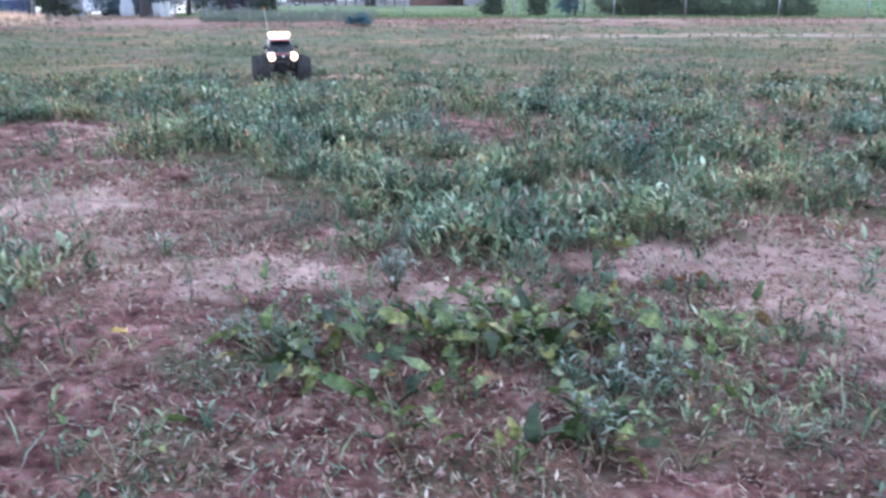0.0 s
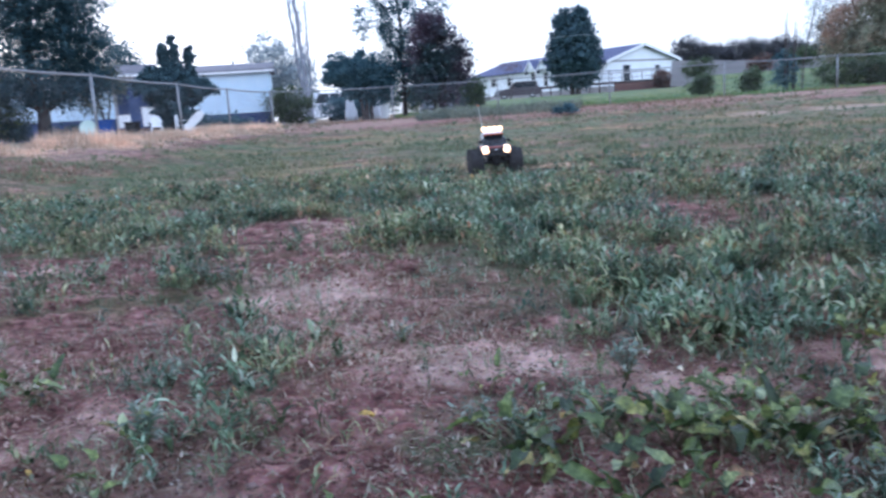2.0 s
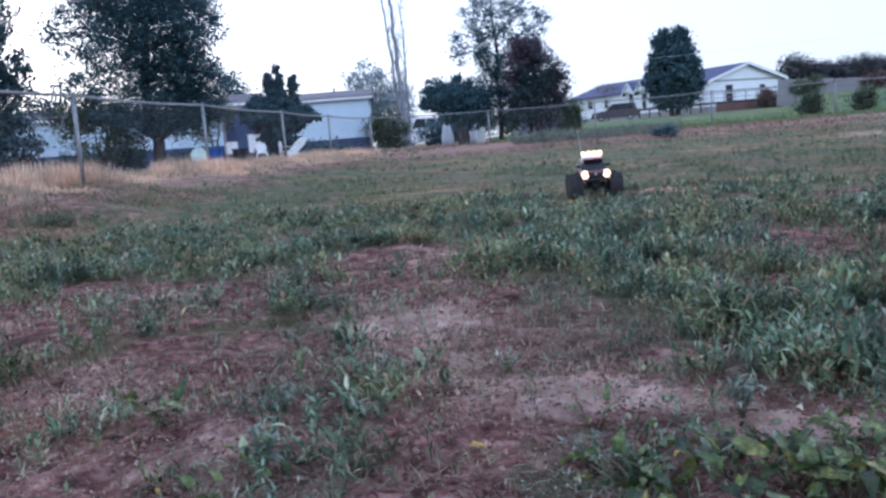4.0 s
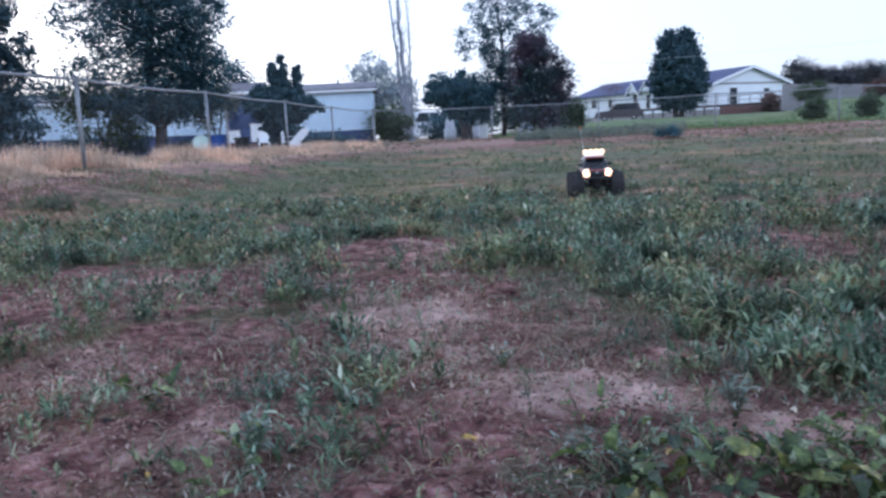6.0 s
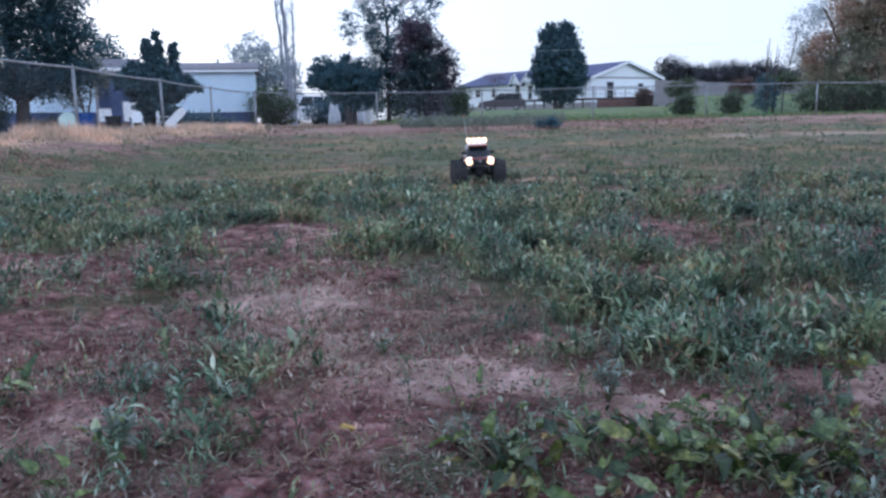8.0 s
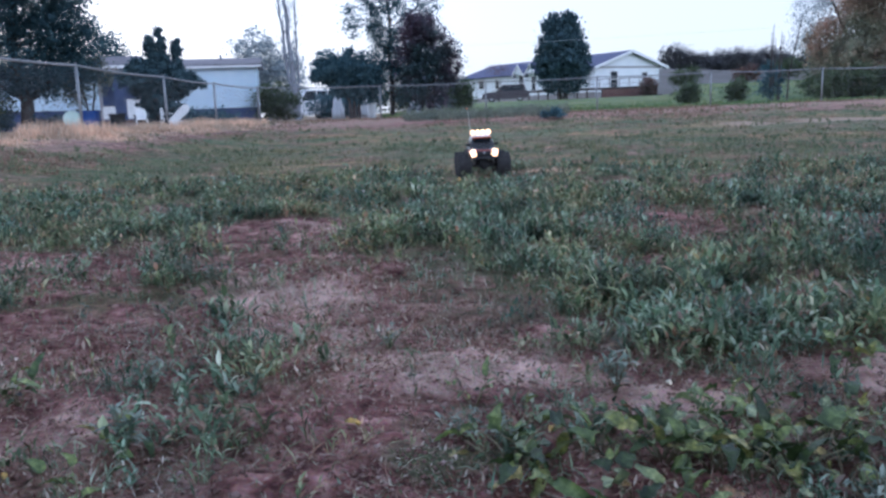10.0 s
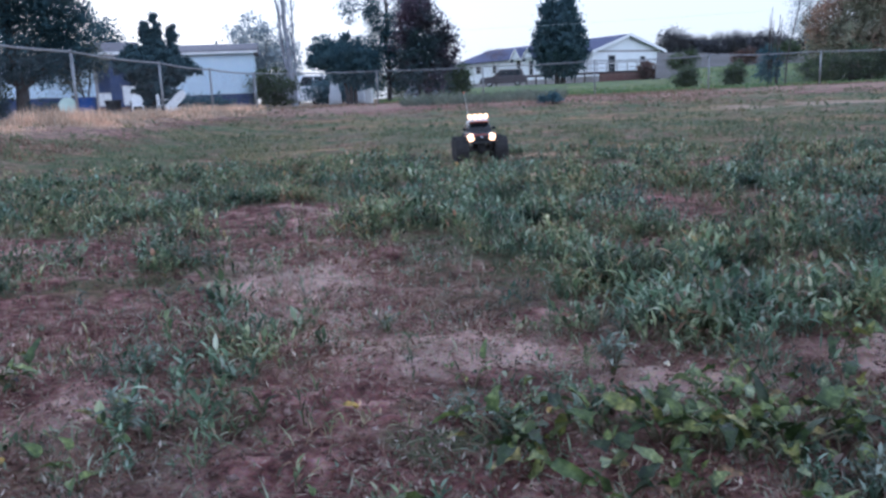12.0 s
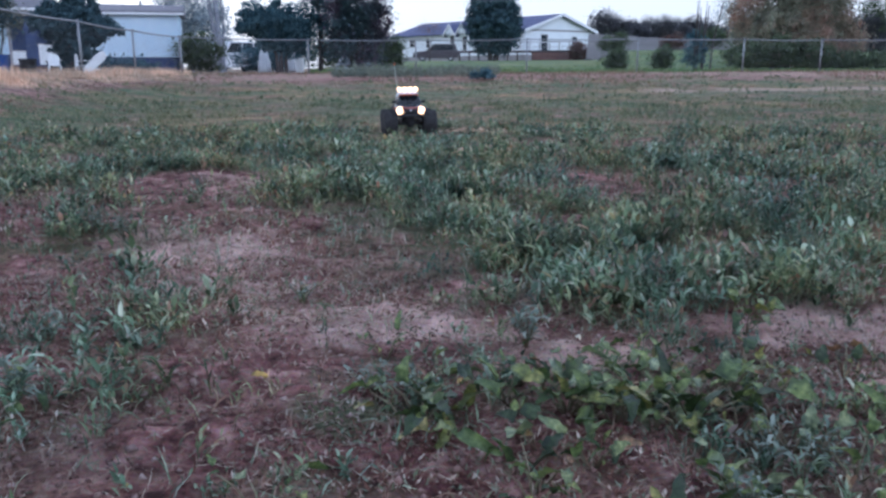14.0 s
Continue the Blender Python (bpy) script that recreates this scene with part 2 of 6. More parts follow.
M_DARKGLASS = plain("window_glass", (0.015, 0.02, 0.03), (0.03, 0.04, 0.05), 2, 0.16, 0.0, 0.0, 0.25)
M_BLACKTRIM = plain("black_rubber", (0.012, 0.012, 0.014), (0.03, 0.03, 0.034), 40, 0.75)
M_PLASTIC = plain("white_plastic", (0.74, 0.76, 0.78), (0.85, 0.86, 0.87), 5, 0.4)
M_BLUEPLASTIC = plain("blue_plastic", (0.012, 0.06, 0.28), (0.02, 0.10, 0.40), 5, 0.4)
M_CARPAINT = plain("maroon_grey_car_paint", (0.07, 0.056, 0.068), (0.095, 0.078, 0.09), 2, 0.3)
M_VANPAINT = plain("white_van_paint", (0.66, 0.68, 0.72), (0.76, 0.78, 0.8), 2, 0.3)
M_ALLOY = plain("alloy", (0.45, 0.45, 0.47), (0.62, 0.62, 0.64), 20, 0.35, 0.8)
M_LAMPGLOW = glowing("porch_lamp_glow", (1.0, 0.90, 0.78), 2.5)


# ---- mesh helpers ----
def box(bm, x0, y0, z0, x1, y1, z1):
    v = [bm.verts.new((x, y, z)) for x in (x0, x1) for y in (y0, y1) for z in (z0, z1)]
    for q in ((0, 1, 3, 2), (4, 6, 7, 5), (0, 4, 5, 1), (2, 3, 7, 6), (0, 2, 6, 4), (1, 5, 7, 3)):
        bm.faces.new([v[i] for i in q])
    return bm


def prism(bm, profile, x0, x1, axis="x"):
    """A closed profile of (a, z) pairs drawn out along an axis."""
    put = (lambda a, z, s: (s, a, z)) if axis == "x" else (lambda a, z, s: (a, s, z))
    p = [bm.verts.new(put(a, z, x0)) for a, z in profile]
    q = [bm.verts.new(put(a, z, x1)) for a, z in profile]
    bm.faces.new(p)
    bm.faces.new(q[::-1])
    for i in range(len(p)):
        j = (i + 1) % len(p)
        bm.faces.new((p[i], q[i], q[j], p[j]))
    return bm


def tube(bm, a, b, ra, rb, n=6, cap=True):
    a, b = Vector(a), Vector(b)
    q = (b - a).to_track_quat("Z", "Y")
    rings = []
    for c, r in ((a, ra), (b, rb)):
        rings.append([bm.verts.new(c + q @ Vector((r * math.cos(6.2832 * i / n), r * math.sin(6.2832 * i / n), 0))) for i in range(n)])
    for i in range(n):
        j = (i + 1) % n
        bm.faces.new((rings[0][i], rings[0][j], rings[1][j], rings[1][i]))
    if cap:
        bm.faces.new(rings[0][::-1])
        bm.faces.new(rings[1])
    return bm


def cord(bm, points, r, n=6):
    """One unbroken tube along points, as thick as r, or as the radii in r."""
    points = [Vector(p) for p in points]
    r = [r] * len(points) if isinstance(r, float) else r
    rings = []
    for i, p in enumerate(points):
        q = (points[min(i + 1, len(points) - 1)] - points[max(i - 1, 0)]).to_track_quat("Z", "Y")
        rings.append([bm.verts.new(p + q @ Vector((r[i] * math.cos(6.2832 * k / n), r[i] * math.sin(6.2832 * k / n), 0))) for k in range(n)])
    for a, b in zip(rings, rings[1:]):
        for i in range(n):
            j = (i + 1) % n
            bm.faces.new((a[i], a[j], b[j], b[i]))
    bm.faces.new(rings[0][::-1])
    bm.faces.new(rings[-1])
    return bm


def lathe(bm, profile, n=24, m=None):
    """A profile of (radius, height) pairs turned round the z axis, then laid by the matrix m."""
    m = m or Matrix()
    rings = [[bm.verts.new(m @ Vector((r * math.cos(6.2832 * i / n), r * math.sin(6.2832 * i / n), z))) for i in range(n)] for r, z in profile]
    for k in range(len(rings) - 1):
        for i in range(n):
            j = (i + 1) % n
            bm.faces.new((rings[k][i], rings[k][j], rings[k + 1][j], rings[k + 1][i]))
    bm.faces.new(rings[0][::-1])
    bm.faces.new(rings[-1])
    return bm


def soften(bm, width, segments=2):
    bmesh.ops.recalc_face_normals(bm, faces=bm.faces)
    bmesh.ops.bevel(bm, geom=bm.edges[:], offset=width, segments=segments, affect="EDGES", profile=0.6, clamp_overlap=True)
    return bm


def finish(name, bm, mat, smooth=False):
    bmesh.ops.recalc_face_normals(bm, faces=bm.faces)
    me = bpy.data.meshes.new(name)
    bm.to_mesh(me)
    bm.free()
    me.materials.append(mat)
    if smooth:
        me.polygons.foreach_set("use_smooth", [True] * len(me.polygons))
    return me


def part(name, bm, mat, parent, label="", smooth=False, m=None):
    ob = new(name, bm if isinstance(bm, bpy.types.Mesh) else finish(name, bm, mat, smooth))
    ob.parent = parent
    if m is not None:
        ob.matrix_basis = m
    return tagged(ob, label)


def thing(name, m, label, category, group="", kind=""):
    ob = new(name)
    ob.empty_display_size = 0.1
    ob.matrix_basis = m
    return tagged(ob, label, category, group, kind)


def raw_mesh(name, verts, faces, mat, smooth=False):
    """A mesh from arrays of corners and of three- or four-sided faces."""
    me = bpy.data.meshes.new(name)
    k = faces.shape[1]
    me.vertices.add(len(verts))
    me.vertices.foreach_set("co", verts.astype(np.float32).ravel())
    me.loops.add(faces.size)
    me.loops.foreach_set("vertex_index", faces.astype(np.int32).ravel())
    me.polygons.add(len(faces))
    me.polygons.foreach_set("loop_start", np.arange(0, faces.size, k, dtype=np.int32))
    if smooth:
        me.polygons.foreach_set("use_smooth", np.ones(len(faces), bool))
    me.update(calc_edges=True)
    me.materials.append(mat)
    return me


def blades(base, az, lift, length, width, fold=0.25, droop=0.3):
    """Leaves with a folded middle: corners and triangles. One row of each array a leaf."""
    c, s = np.cos(az), np.sin(az)
    out = np.stack([c * np.cos(lift), s * np.cos(lift), np.sin(lift)], 1)
    side = np.stack([-s, c, 0 * c], 1)
    up = np.cross(out, side) * -1
    up[up[:, 2] < 0] *= -1
    mid = base + out * (length * 0.48)[:, None]
    tip = base + out * length[:, None] - up * (length * droop)[:, None]
    lift_side = up * (width * fold)[:, None]
    left, right = mid + side * (width / 2)[:, None] + lift_side, mid - side * (width / 2)[:, None] + lift_side
    v = np.stack([base, left, mid, right, tip], 1).reshape(-1, 3)
    f = np.array([(0, 2, 1), (0, 3, 2), (1, 2, 4), (2, 3, 4)])
    return v, (f[None] + 5 * np.arange(len(base))[:, None, None]).reshape(-1, 3)


def chips(base, az, lift, length, width, fold=0.25, droop=0.3):
    """Small far leaves of two triangles, bent along the rib."""
    c, s = np.cos(az), np.sin(az)
    out = np.stack([c * np.cos(lift), s * np.cos(lift), np.sin(lift)], 1)
    side = np.stack([-s, c, 0 * c], 1)
    up = np.cross(side, out)
    mid = base + out * (length * 0.45)[:, None] + up * (width * fold)[:, None]
    half = side * (width / 2)[:, None]
    v = np.stack([base, mid + half, mid - half, base + out * length[:, None] - up * (length * droop * 0.5)[:, None]], 1).reshape(-1, 3)
    f = np.array([(0, 2, 1), (1, 2, 3)])
    return v, (f[None] + 4 * np.arange(len(base))[:, None, None]).reshape(-1, 3)


def ovals(base, az, lift, length, width, fold=0.25, droop=0.3):
    """Rounder leaves of eight triangles, folded at the rib and drooping to the tip."""
    c, s = np.cos(az), np.sin(az)
    out = np.stack([c * np.cos(lift), s * np.cos(lift), np.sin(lift)], 1)
    side = np.stack([-s, c, 0 * c], 1)
    up = np.cross(out, side) * -1
    up[up[:, 2] < 0] *= -1
    n = len(base)

    def at(u, w):
        p = base + out * (length * u)[:, None] - up * (length * droop * u * u)[:, None]
        e = width * w / 2 * rng.uniform(0.85, 1.15, n)
        return p + side * e[:, None] + up * (np.abs(e) * fold * 2)[:, None]
    v = np.stack([base, at(0.28, 0.85), at(0.3, 0.0), at(0.28, -0.85), at(0.66, 0.8), at(0.68, 0.0), at(0.66, -0.8), at(1.0, 0.0)], 1).reshape(-1, 3)
    f = np.array([(0, 2, 1), (0, 3, 2), (1, 2, 4), (2, 5, 4), (2, 3, 5), (3, 6, 5), (4, 5, 7), (5, 6, 7)])
    return v, (f[None] + 8 * np.arange(n)[:, None, None]).reshape(-1, 3)


def joined(pieces):
    vs, fs, n = [], [], 0
    for v, f in pieces:
        vs.append(v)
        fs.append(f + n)
        n += len(v)
    return np.concatenate(vs), np.concatenate(fs)


def hashed(i, j, seed):
    h = np.sin(i * 127.1 + j * 311.7 + seed * 74.7) * 43758.5453
    return h - np.floor(h)


def grain(x, y, scale, seed=0, octaves=4):
    """Soft noise from 0 to 1 over the plan."""
    total, weight, amp = 0.0, 0.0, 1.0
    for k in range(octaves):
        u, v = x * scale * 2**k + 17.3 * k, y * scale * 2**k + 5.9 * k
        i, j = np.floor(u), np.floor(v)
        a, b = u - i, v - j
        a, b = a * a * (3 - 2 * a), b * b * (3 - 2 * b)
        s = seed + k
        w = (hashed(i, j, s) * (1 - a) + hashed(i + 1, j, s) * a) * (1 - b) + (hashed(i, j + 1, s) * (1 - a) + hashed(i + 1, j + 1, s) * a) * b
        total, weight, amp = total + amp * w, weight + amp, amp * 0.5
    return total / weight


def step(a, b, x):
    t = np.clip((x - a) / (b - a), 0, 1)
    return t * t * (3 - 2 * t)


# ---- the lie of the land ----
# the chain-link fence in plan: along the side, the corner, along the far end
FENCE_SIDE = [(-7.3, 3.6), (-8.55, 7.75), (-9.9, 11.9), (-11.05, 16.1), (-12.4, 20.4), (-13.1, 24.2)]
FENCE_FAR = [(-13.1, 24.2), (-10.3, 28.2), (-6.6, 29.3), (-2.6, 29.5), (1.3, 31.0), (5.2, 32.4), (8.2, 33.6), (12.2, 34.6), (16.2, 35.6)]
FENCE_BEARING = np.array([-150, -75] + [math.degrees(math.atan2(x, y)) for x, y in FENCE_SIDE[:-1] + FENCE_FAR] + [60, 150])
FENCE_RANGE = np.array([8.5, 8.2] + [math.hypot(x, y) for x, y in FENCE_SIDE[:-1] + FENCE_FAR] + [40, 40])


def polar(x, y):
    r, th = np.hypot(x, y), np.degrees(np.arctan2(x, y))
    return r, th, r / np.interp(th, FENCE_BEARING, FENCE_RANGE)


def land(x, y):
    """Height of the ground: a shallow hollow of a field, its edge under the fence, a slope up to the far house."""
    x, y = np.asarray(x, float), np.asarray(y, float)
    r, th, k = polar(x, y)
    field = 0.33 * step(0.5, 0.97, k) - 0.05 * step(4, 10, r) * (1 - step(0.5, 0.8, k))
    beyond = step(-24, -12, th) * (0.95 * step(48, 84, r))
    beyond = beyond + 0.95 * step(46, 66, r) * (1 - step(76, 100, r)) * step(-0.8, 1.4, th) * (1 - 0.45 * step(6, 16, th))
    bumps = (grain(x, y, 1.1, 3, 3) - 0.5) * 0.07 * step(0.5, 2.5, r) + (grain(x, y, 7, 9, 3) - 0.5) * 0.022
    clods = ((grain(x, y, 19, 15, 3) - 0.5) * 0.026 + np.maximum(grain(x, y, 5, 17, 2) - 0.52, 0) * 0.05 - 0.003) * (1 - step(2.5, 4.5, r))
    return field + beyond + clods + bumps * (1 - step(40, 60, r))


# bare patches: centre x, y, half widths along and across the view
BARE = [(0.47, 1.73, 0.11, 0.09), (0.70, 1.62, 0.42, 0.17), (0.76, 1.32, 0.24, 0.28), (-0.40, 1.52, 0.46, 0.15), (0.62, 1.64, 0.34, 0.13), (0.62, 1.20, 0.22, 0.28), (-1.05, 2.02, 0.34, 0.22), (-1.66, 3.34, 0.42, 0.34),
        (-1.35, 1.42, 0.50, 0.36), (-0.80, 1.72, 0.34, 0.17), (-1.22, 0.95, 0.25, 0.22), (-0.33, 0.86, 0.26, 0.16), (-2.5, 1.8, 0.55, 0.50), (-0.95, 6.5, 0.45, 0.25), (-1.5, 6.15, 0.34, 0.2), (0.05, 6.2, 0.6, 0.2),
        (2.4, 5.2, 0.6, 0.3), (2.8, 8.0, 0.8, 0.5), (-0.24, 3.25, 0.25, 0.10), (-2.6, 2.5, 0.6, 0.18), (0.10, 0.74, 0.4, 0.12), (0.86, 1.93, 0.30, 0.12)]


# clumps of weeds on the barer ground close by: centre x, y, half widths, thickness
GREEN = [(-0.10, 1.16, 0.14, 0.12, 0.55), (0.14, 1.18, 0.16, 0.10, 0.5), (0.30, 1.04, 0.14, 0.10, 0.5), (0.02, 0.90, 0.14, 0.06, 0.4), (-0.95, 1.20, 0.20, 0.11, 0.34), (-0.74, 0.86, 0.10, 0.10, 0.4), (-1.20, 1.07, 0.08, 0.05, 0.9), (-1.72, 2.02, 0.42, 0.22, 0.75), (-1.57, 2.24, 0.16, 0.09, 0.9), (-1.05, 2.55, 0.3, 0.14, 0.6), (-0.30, 1.10, 0.14, 0.04, 0.9), (-0.33, 1.00, 0.06, 0.05, 0.8), (-0.34, 1.26, 0.07, 0.05, 0.8), (-0.09, 1.38, 0.06, 0.04, 0.9), (0.24, 1.00, 0.10, 0.06, 0.9), (0.55, 1.15, 0.12, 0.08, 0.8), (-0.28, 0.73, 0.07, 0.05, 0.8), (0.36, 0.86, 0.2, 0.1, 0.6), (-0.36, 0.80, 0.22, 0.07, 0.4), (0.10, 0.76, 0.2, 0.07, 0.5), (-0.45, 1.24, 0.2, 0.10, 0.3), (-0.33, 1.08, 0.18, 0.1, 0.9), (-1.3, 2.15, 0.16, 0.08, 0.6), (0.33, 1.84, 0.07, 0.08, 0.8), (0.38, 1.36, 0.09, 0.06, 0.4)]


def bare_ground(x, y):
    x, y = np.asarray(x, float), np.asarray(y, float)
    wx, wy = x + (grain(x, y, 3, 21) - 0.5) * 0.35, y + (grain(x, y, 3, 31) - 0.5) * 0.35
    worst = np.zeros_like(wx)
    for cx, cy, a, b in BARE:
        d = np.hypot((wx - cx) / a, (wy - cy) / b)
        worst = np.maximum(worst, 1 - step(0.75, 1.3, d))
    return worst


def track_at(x, y):
    """A worn track of pale straw across the far end."""
    r, th, k = polar(x, y)
    return np.exp(-(((k - 0.60 + 0.025 * (grain(x, y, 0.15, 5) - 0.5)) / 0.022) ** 2)) * step(1, 5, th)


def cover_at(x, y):
    """How much green grows: 0 bare dirt, 1 thick weeds."""
    x, y = np.asarray(x, float), np.asarray(y, float)
    r, th, k = polar(x, y)
    c = (0.25 + 0.75 * step(0.30, 0.62, grain(x, y, 0.8, 51, 3))) * (0.10 + 0.90 * step(0.36, 0.58, grain(x, y, 2.6, 57, 3)))
    thick = np.exp(-(((x + 0.17 + 0.7 * (y - 2.5)) / 0.85) ** 4) - ((y - 2.55) / 0.98) ** 4)
    belt = np.exp(-(((r - 4.5) / 1.1) ** 4)) * step(-66, -56, th) * (1 - 0.3 * step(-14, 4, th))
    c = np.maximum(c, np.maximum(0.95 * thick, 0.8 * belt) * step(0.24, 0.46, grain(x, y, 4.0, 58, 3)))
    c = c * (1 - 0.6 * step(0.2, 0.45, -x) * (1 - step(1.45, 1.75, r)))
    spots = step(0.60, 0.70, grain(x, y, 5.2, 63, 2)) * step(0.9, 1.3, r) * (1 - step(3.0, 4.0, r))
    c = np.maximum(c, 0.42 * spots)
    start = 0.80 - 0.12 * (1 - step(-12, 2, th))
    far_band = step(start, start + 0.1, k) * (1 - 0.3 * grain(x, y, 0.2, 61))
    c = c * (1 - 0.7 * far_band)
    c = c * (1 - 0.93 * bare_ground(x, y) * (1 - 0.45 * spots * (1 - crust_at(x, y)))) * (1 - 0.9 * track_at(x, y))
    for cx, cy, a, b, much in GREEN:
        c = np.maximum(c, much * (1 - step(0.5, 1.2, np.hypot((x - cx) / a, (y - cy) / b))) * step(0.3, 0.55, grain(x, y, 9, 77, 2)))
    return np.clip(c, 0, 1)


# pale crust: centre x, y, half widths, strength
PALE = [(0.47, 1.73, 0.14, 0.11, 0.9), (0.68, 1.62, 0.44, 0.20, 1.0), (0.76, 1.32, 0.28, 0.30, 0.9), (-0.46, 1.52, 0.46, 0.15, 0.85), (-0.22, 1.48, 0.28, 0.11, 0.85), (0.02, 1.42, 0.20, 0.09, 0.8), (-0.80, 1.72, 0.32, 0.16, 0.75), (-1.08, 2.03, 0.36, 0.22, 0.95), (-1.36, 2.24, 0.26, 0.13, 0.7), (-1.62, 3.36, 0.30, 0.18, 0.45), (-2.3, 2.45, 0.40, 0.12, 0.45), (-1.55, 1.30, 0.30, 0.20, 0.38), (-1.02, 0.95, 0.22, 0.17, 0.45), (-0.60, 0.80, 0.20, 0.07, 0.35), (0.30, 0.92, 0.16, 0.06, 0.4), (-0.92, 6.62, 0.35, 0.12, 0.7), (0.05, 6.3, 0.4, 0.10, 0.5), (2.4, 5.3, 0.6, 0.12, 0.9), (2.76, 5.7, 0.5, 0.10, 1.0), (2.9, 7.3, 0.7, 0.14, 0.8)]


def crust_at(x, y):
    """Pale wind-swept crust in the middle of the bare patches."""
    x, y = np.asarray(x, float), np.asarray(y, float)
    wx, wy = x + (grain(x, y, 4, 22) - 0.5) * 0.3, y + (grain(x, y, 4, 32) - 0.5) * 0.3
    best = 0.12 * grain(x, y, 0.6, 33)
    for cx, cy, a, b, much in PALE:
        best = np.maximum(best, much * (1 - step(0.1, 1.45, np.hypot((wx - cx) / a, (wy - cy) / b))))
    return best


def dry_at(x, y):
    """Straw-coloured ground: along the side fence and a worn track at the far end."""
    x, y = np.asarray(x, float), np.asarray(y, float)
    r, th, k = polar(x, y)
    start = 0.93 - 0.13 * step(-52, -32, th)
    side = step(start, start + 0.09, k + 0.06 * (grain(x, y, 1.2, 6, 3) - 0.5)) * (1 - step(1.4, 1.6, k)) * (1 - step(-29, -24, th))
    track = 0.9 * track_at(x, y) * step(0.25, 0.5, grain(x, y, 0.9, 7, 3))
    pale = 0.75 * (1 - step(0.5, 1.2, np.hypot((x + 0.95) / 0.3, (y - 6.62) / 0.10))) * step(0.3, 0.6, grain(x, y, 9, 5))
    edge = 0.72 + 0.14 * (grain(x, y, 0.45, 37, 3) - 0.5)
    brown = 0.40 * step(edge, edge + 0.12, k) * (1 - step(1.02, 1.10, k))
    return np.clip(np.maximum(np.maximum(side, track), np.maximum(pale, brown)), 0, 1)


def lawn_at(x, y):
    r, th, k = polar(np.asarray(x, float), np.asarray(y, float))
    return step(1.04, 1.15, k) * (step(-21, -17, th) * 0.95 + 0.35 * (1 - step(-21, -17, th))) * (1 - step(150, 400, r) * 0.4)


def build_ground():
    th = np.radians(np.concatenate([np.arange(-64, 44, 0.25), np.arange(44, 296, 4.0)]))
    rr = np.concatenate([[0.05, 0.15], 0.3 * 1.017 ** np.arange(0, 41), 0.6 * 1.009 ** np.arange(0, 212), 4.0 * 1.017 ** np.arange(0, 144), 45 * 1.12 ** np.arange(0, 36)])
    R, T = np.meshgrid(rr, th, indexing="ij")
    X, Y = R * np.sin(T), R * np.cos(T)
    Z = land(X, Y)
    nr, nt = R.shape
    i, j = np.meshgrid(np.arange(nr - 1), np.arange(nt), indexing="ij")
    k = (j + 1) % nt
    f = np.stack([i * nt + j, (i + 1) * nt + j, (i + 1) * nt + k, i * nt + k], -1).reshape(-1, 4)[:, ::-1]
    me = raw_mesh("ground", np.stack([X, Y, Z], -1).reshape(-1, 3), f, M_SOIL, True)
    for name, fn in (("cover", cover_at), ("dry", dry_at), ("lawn", lawn_at), ("crust", crust_at)):
        value = fn(X, Y)
        if name == "cover":
            r, th_, k = polar(X, Y)
            value = np.clip(value + 0.6 * step(4, 8, r) * (1 - step(0.64, 0.84, k + 0.12 * (grain(X, Y, 0.5, 35, 3) - 0.5))), 0, 1)
        me.attributes.new(name, "FLOAT", "POINT").data.foreach_set("value", value.ravel().astype(np.float32))
    tagged(new("ground", me), "bare reddish dirt field with patchy weeds", "ground", kind="structure")


build_ground()
rng = np.random.default_rng(7)


def scatter(n, r0, r1, a0=-62, a1=42):
    r = np.sqrt(rng.uniform(r0 * r0, r1 * r1, n))
    a = np.radians(rng.uniform(a0, a1, n))
    return r * np.sin(a), r * np.cos(a)


def clump_at(x, y):
    """Where weeds stand together in bunches: 0 between, 1 inside."""
    r = np.hypot(x, y)
    fine, wide = step(0.42, 0.58, grain(x, y, 5.5, 43, 2)), step(0.40, 0.58, grain(x, y, 2.4, 47, 2))
    far = step(3.5, 7.0, r)
    return fine * (1 - far) + wide * far


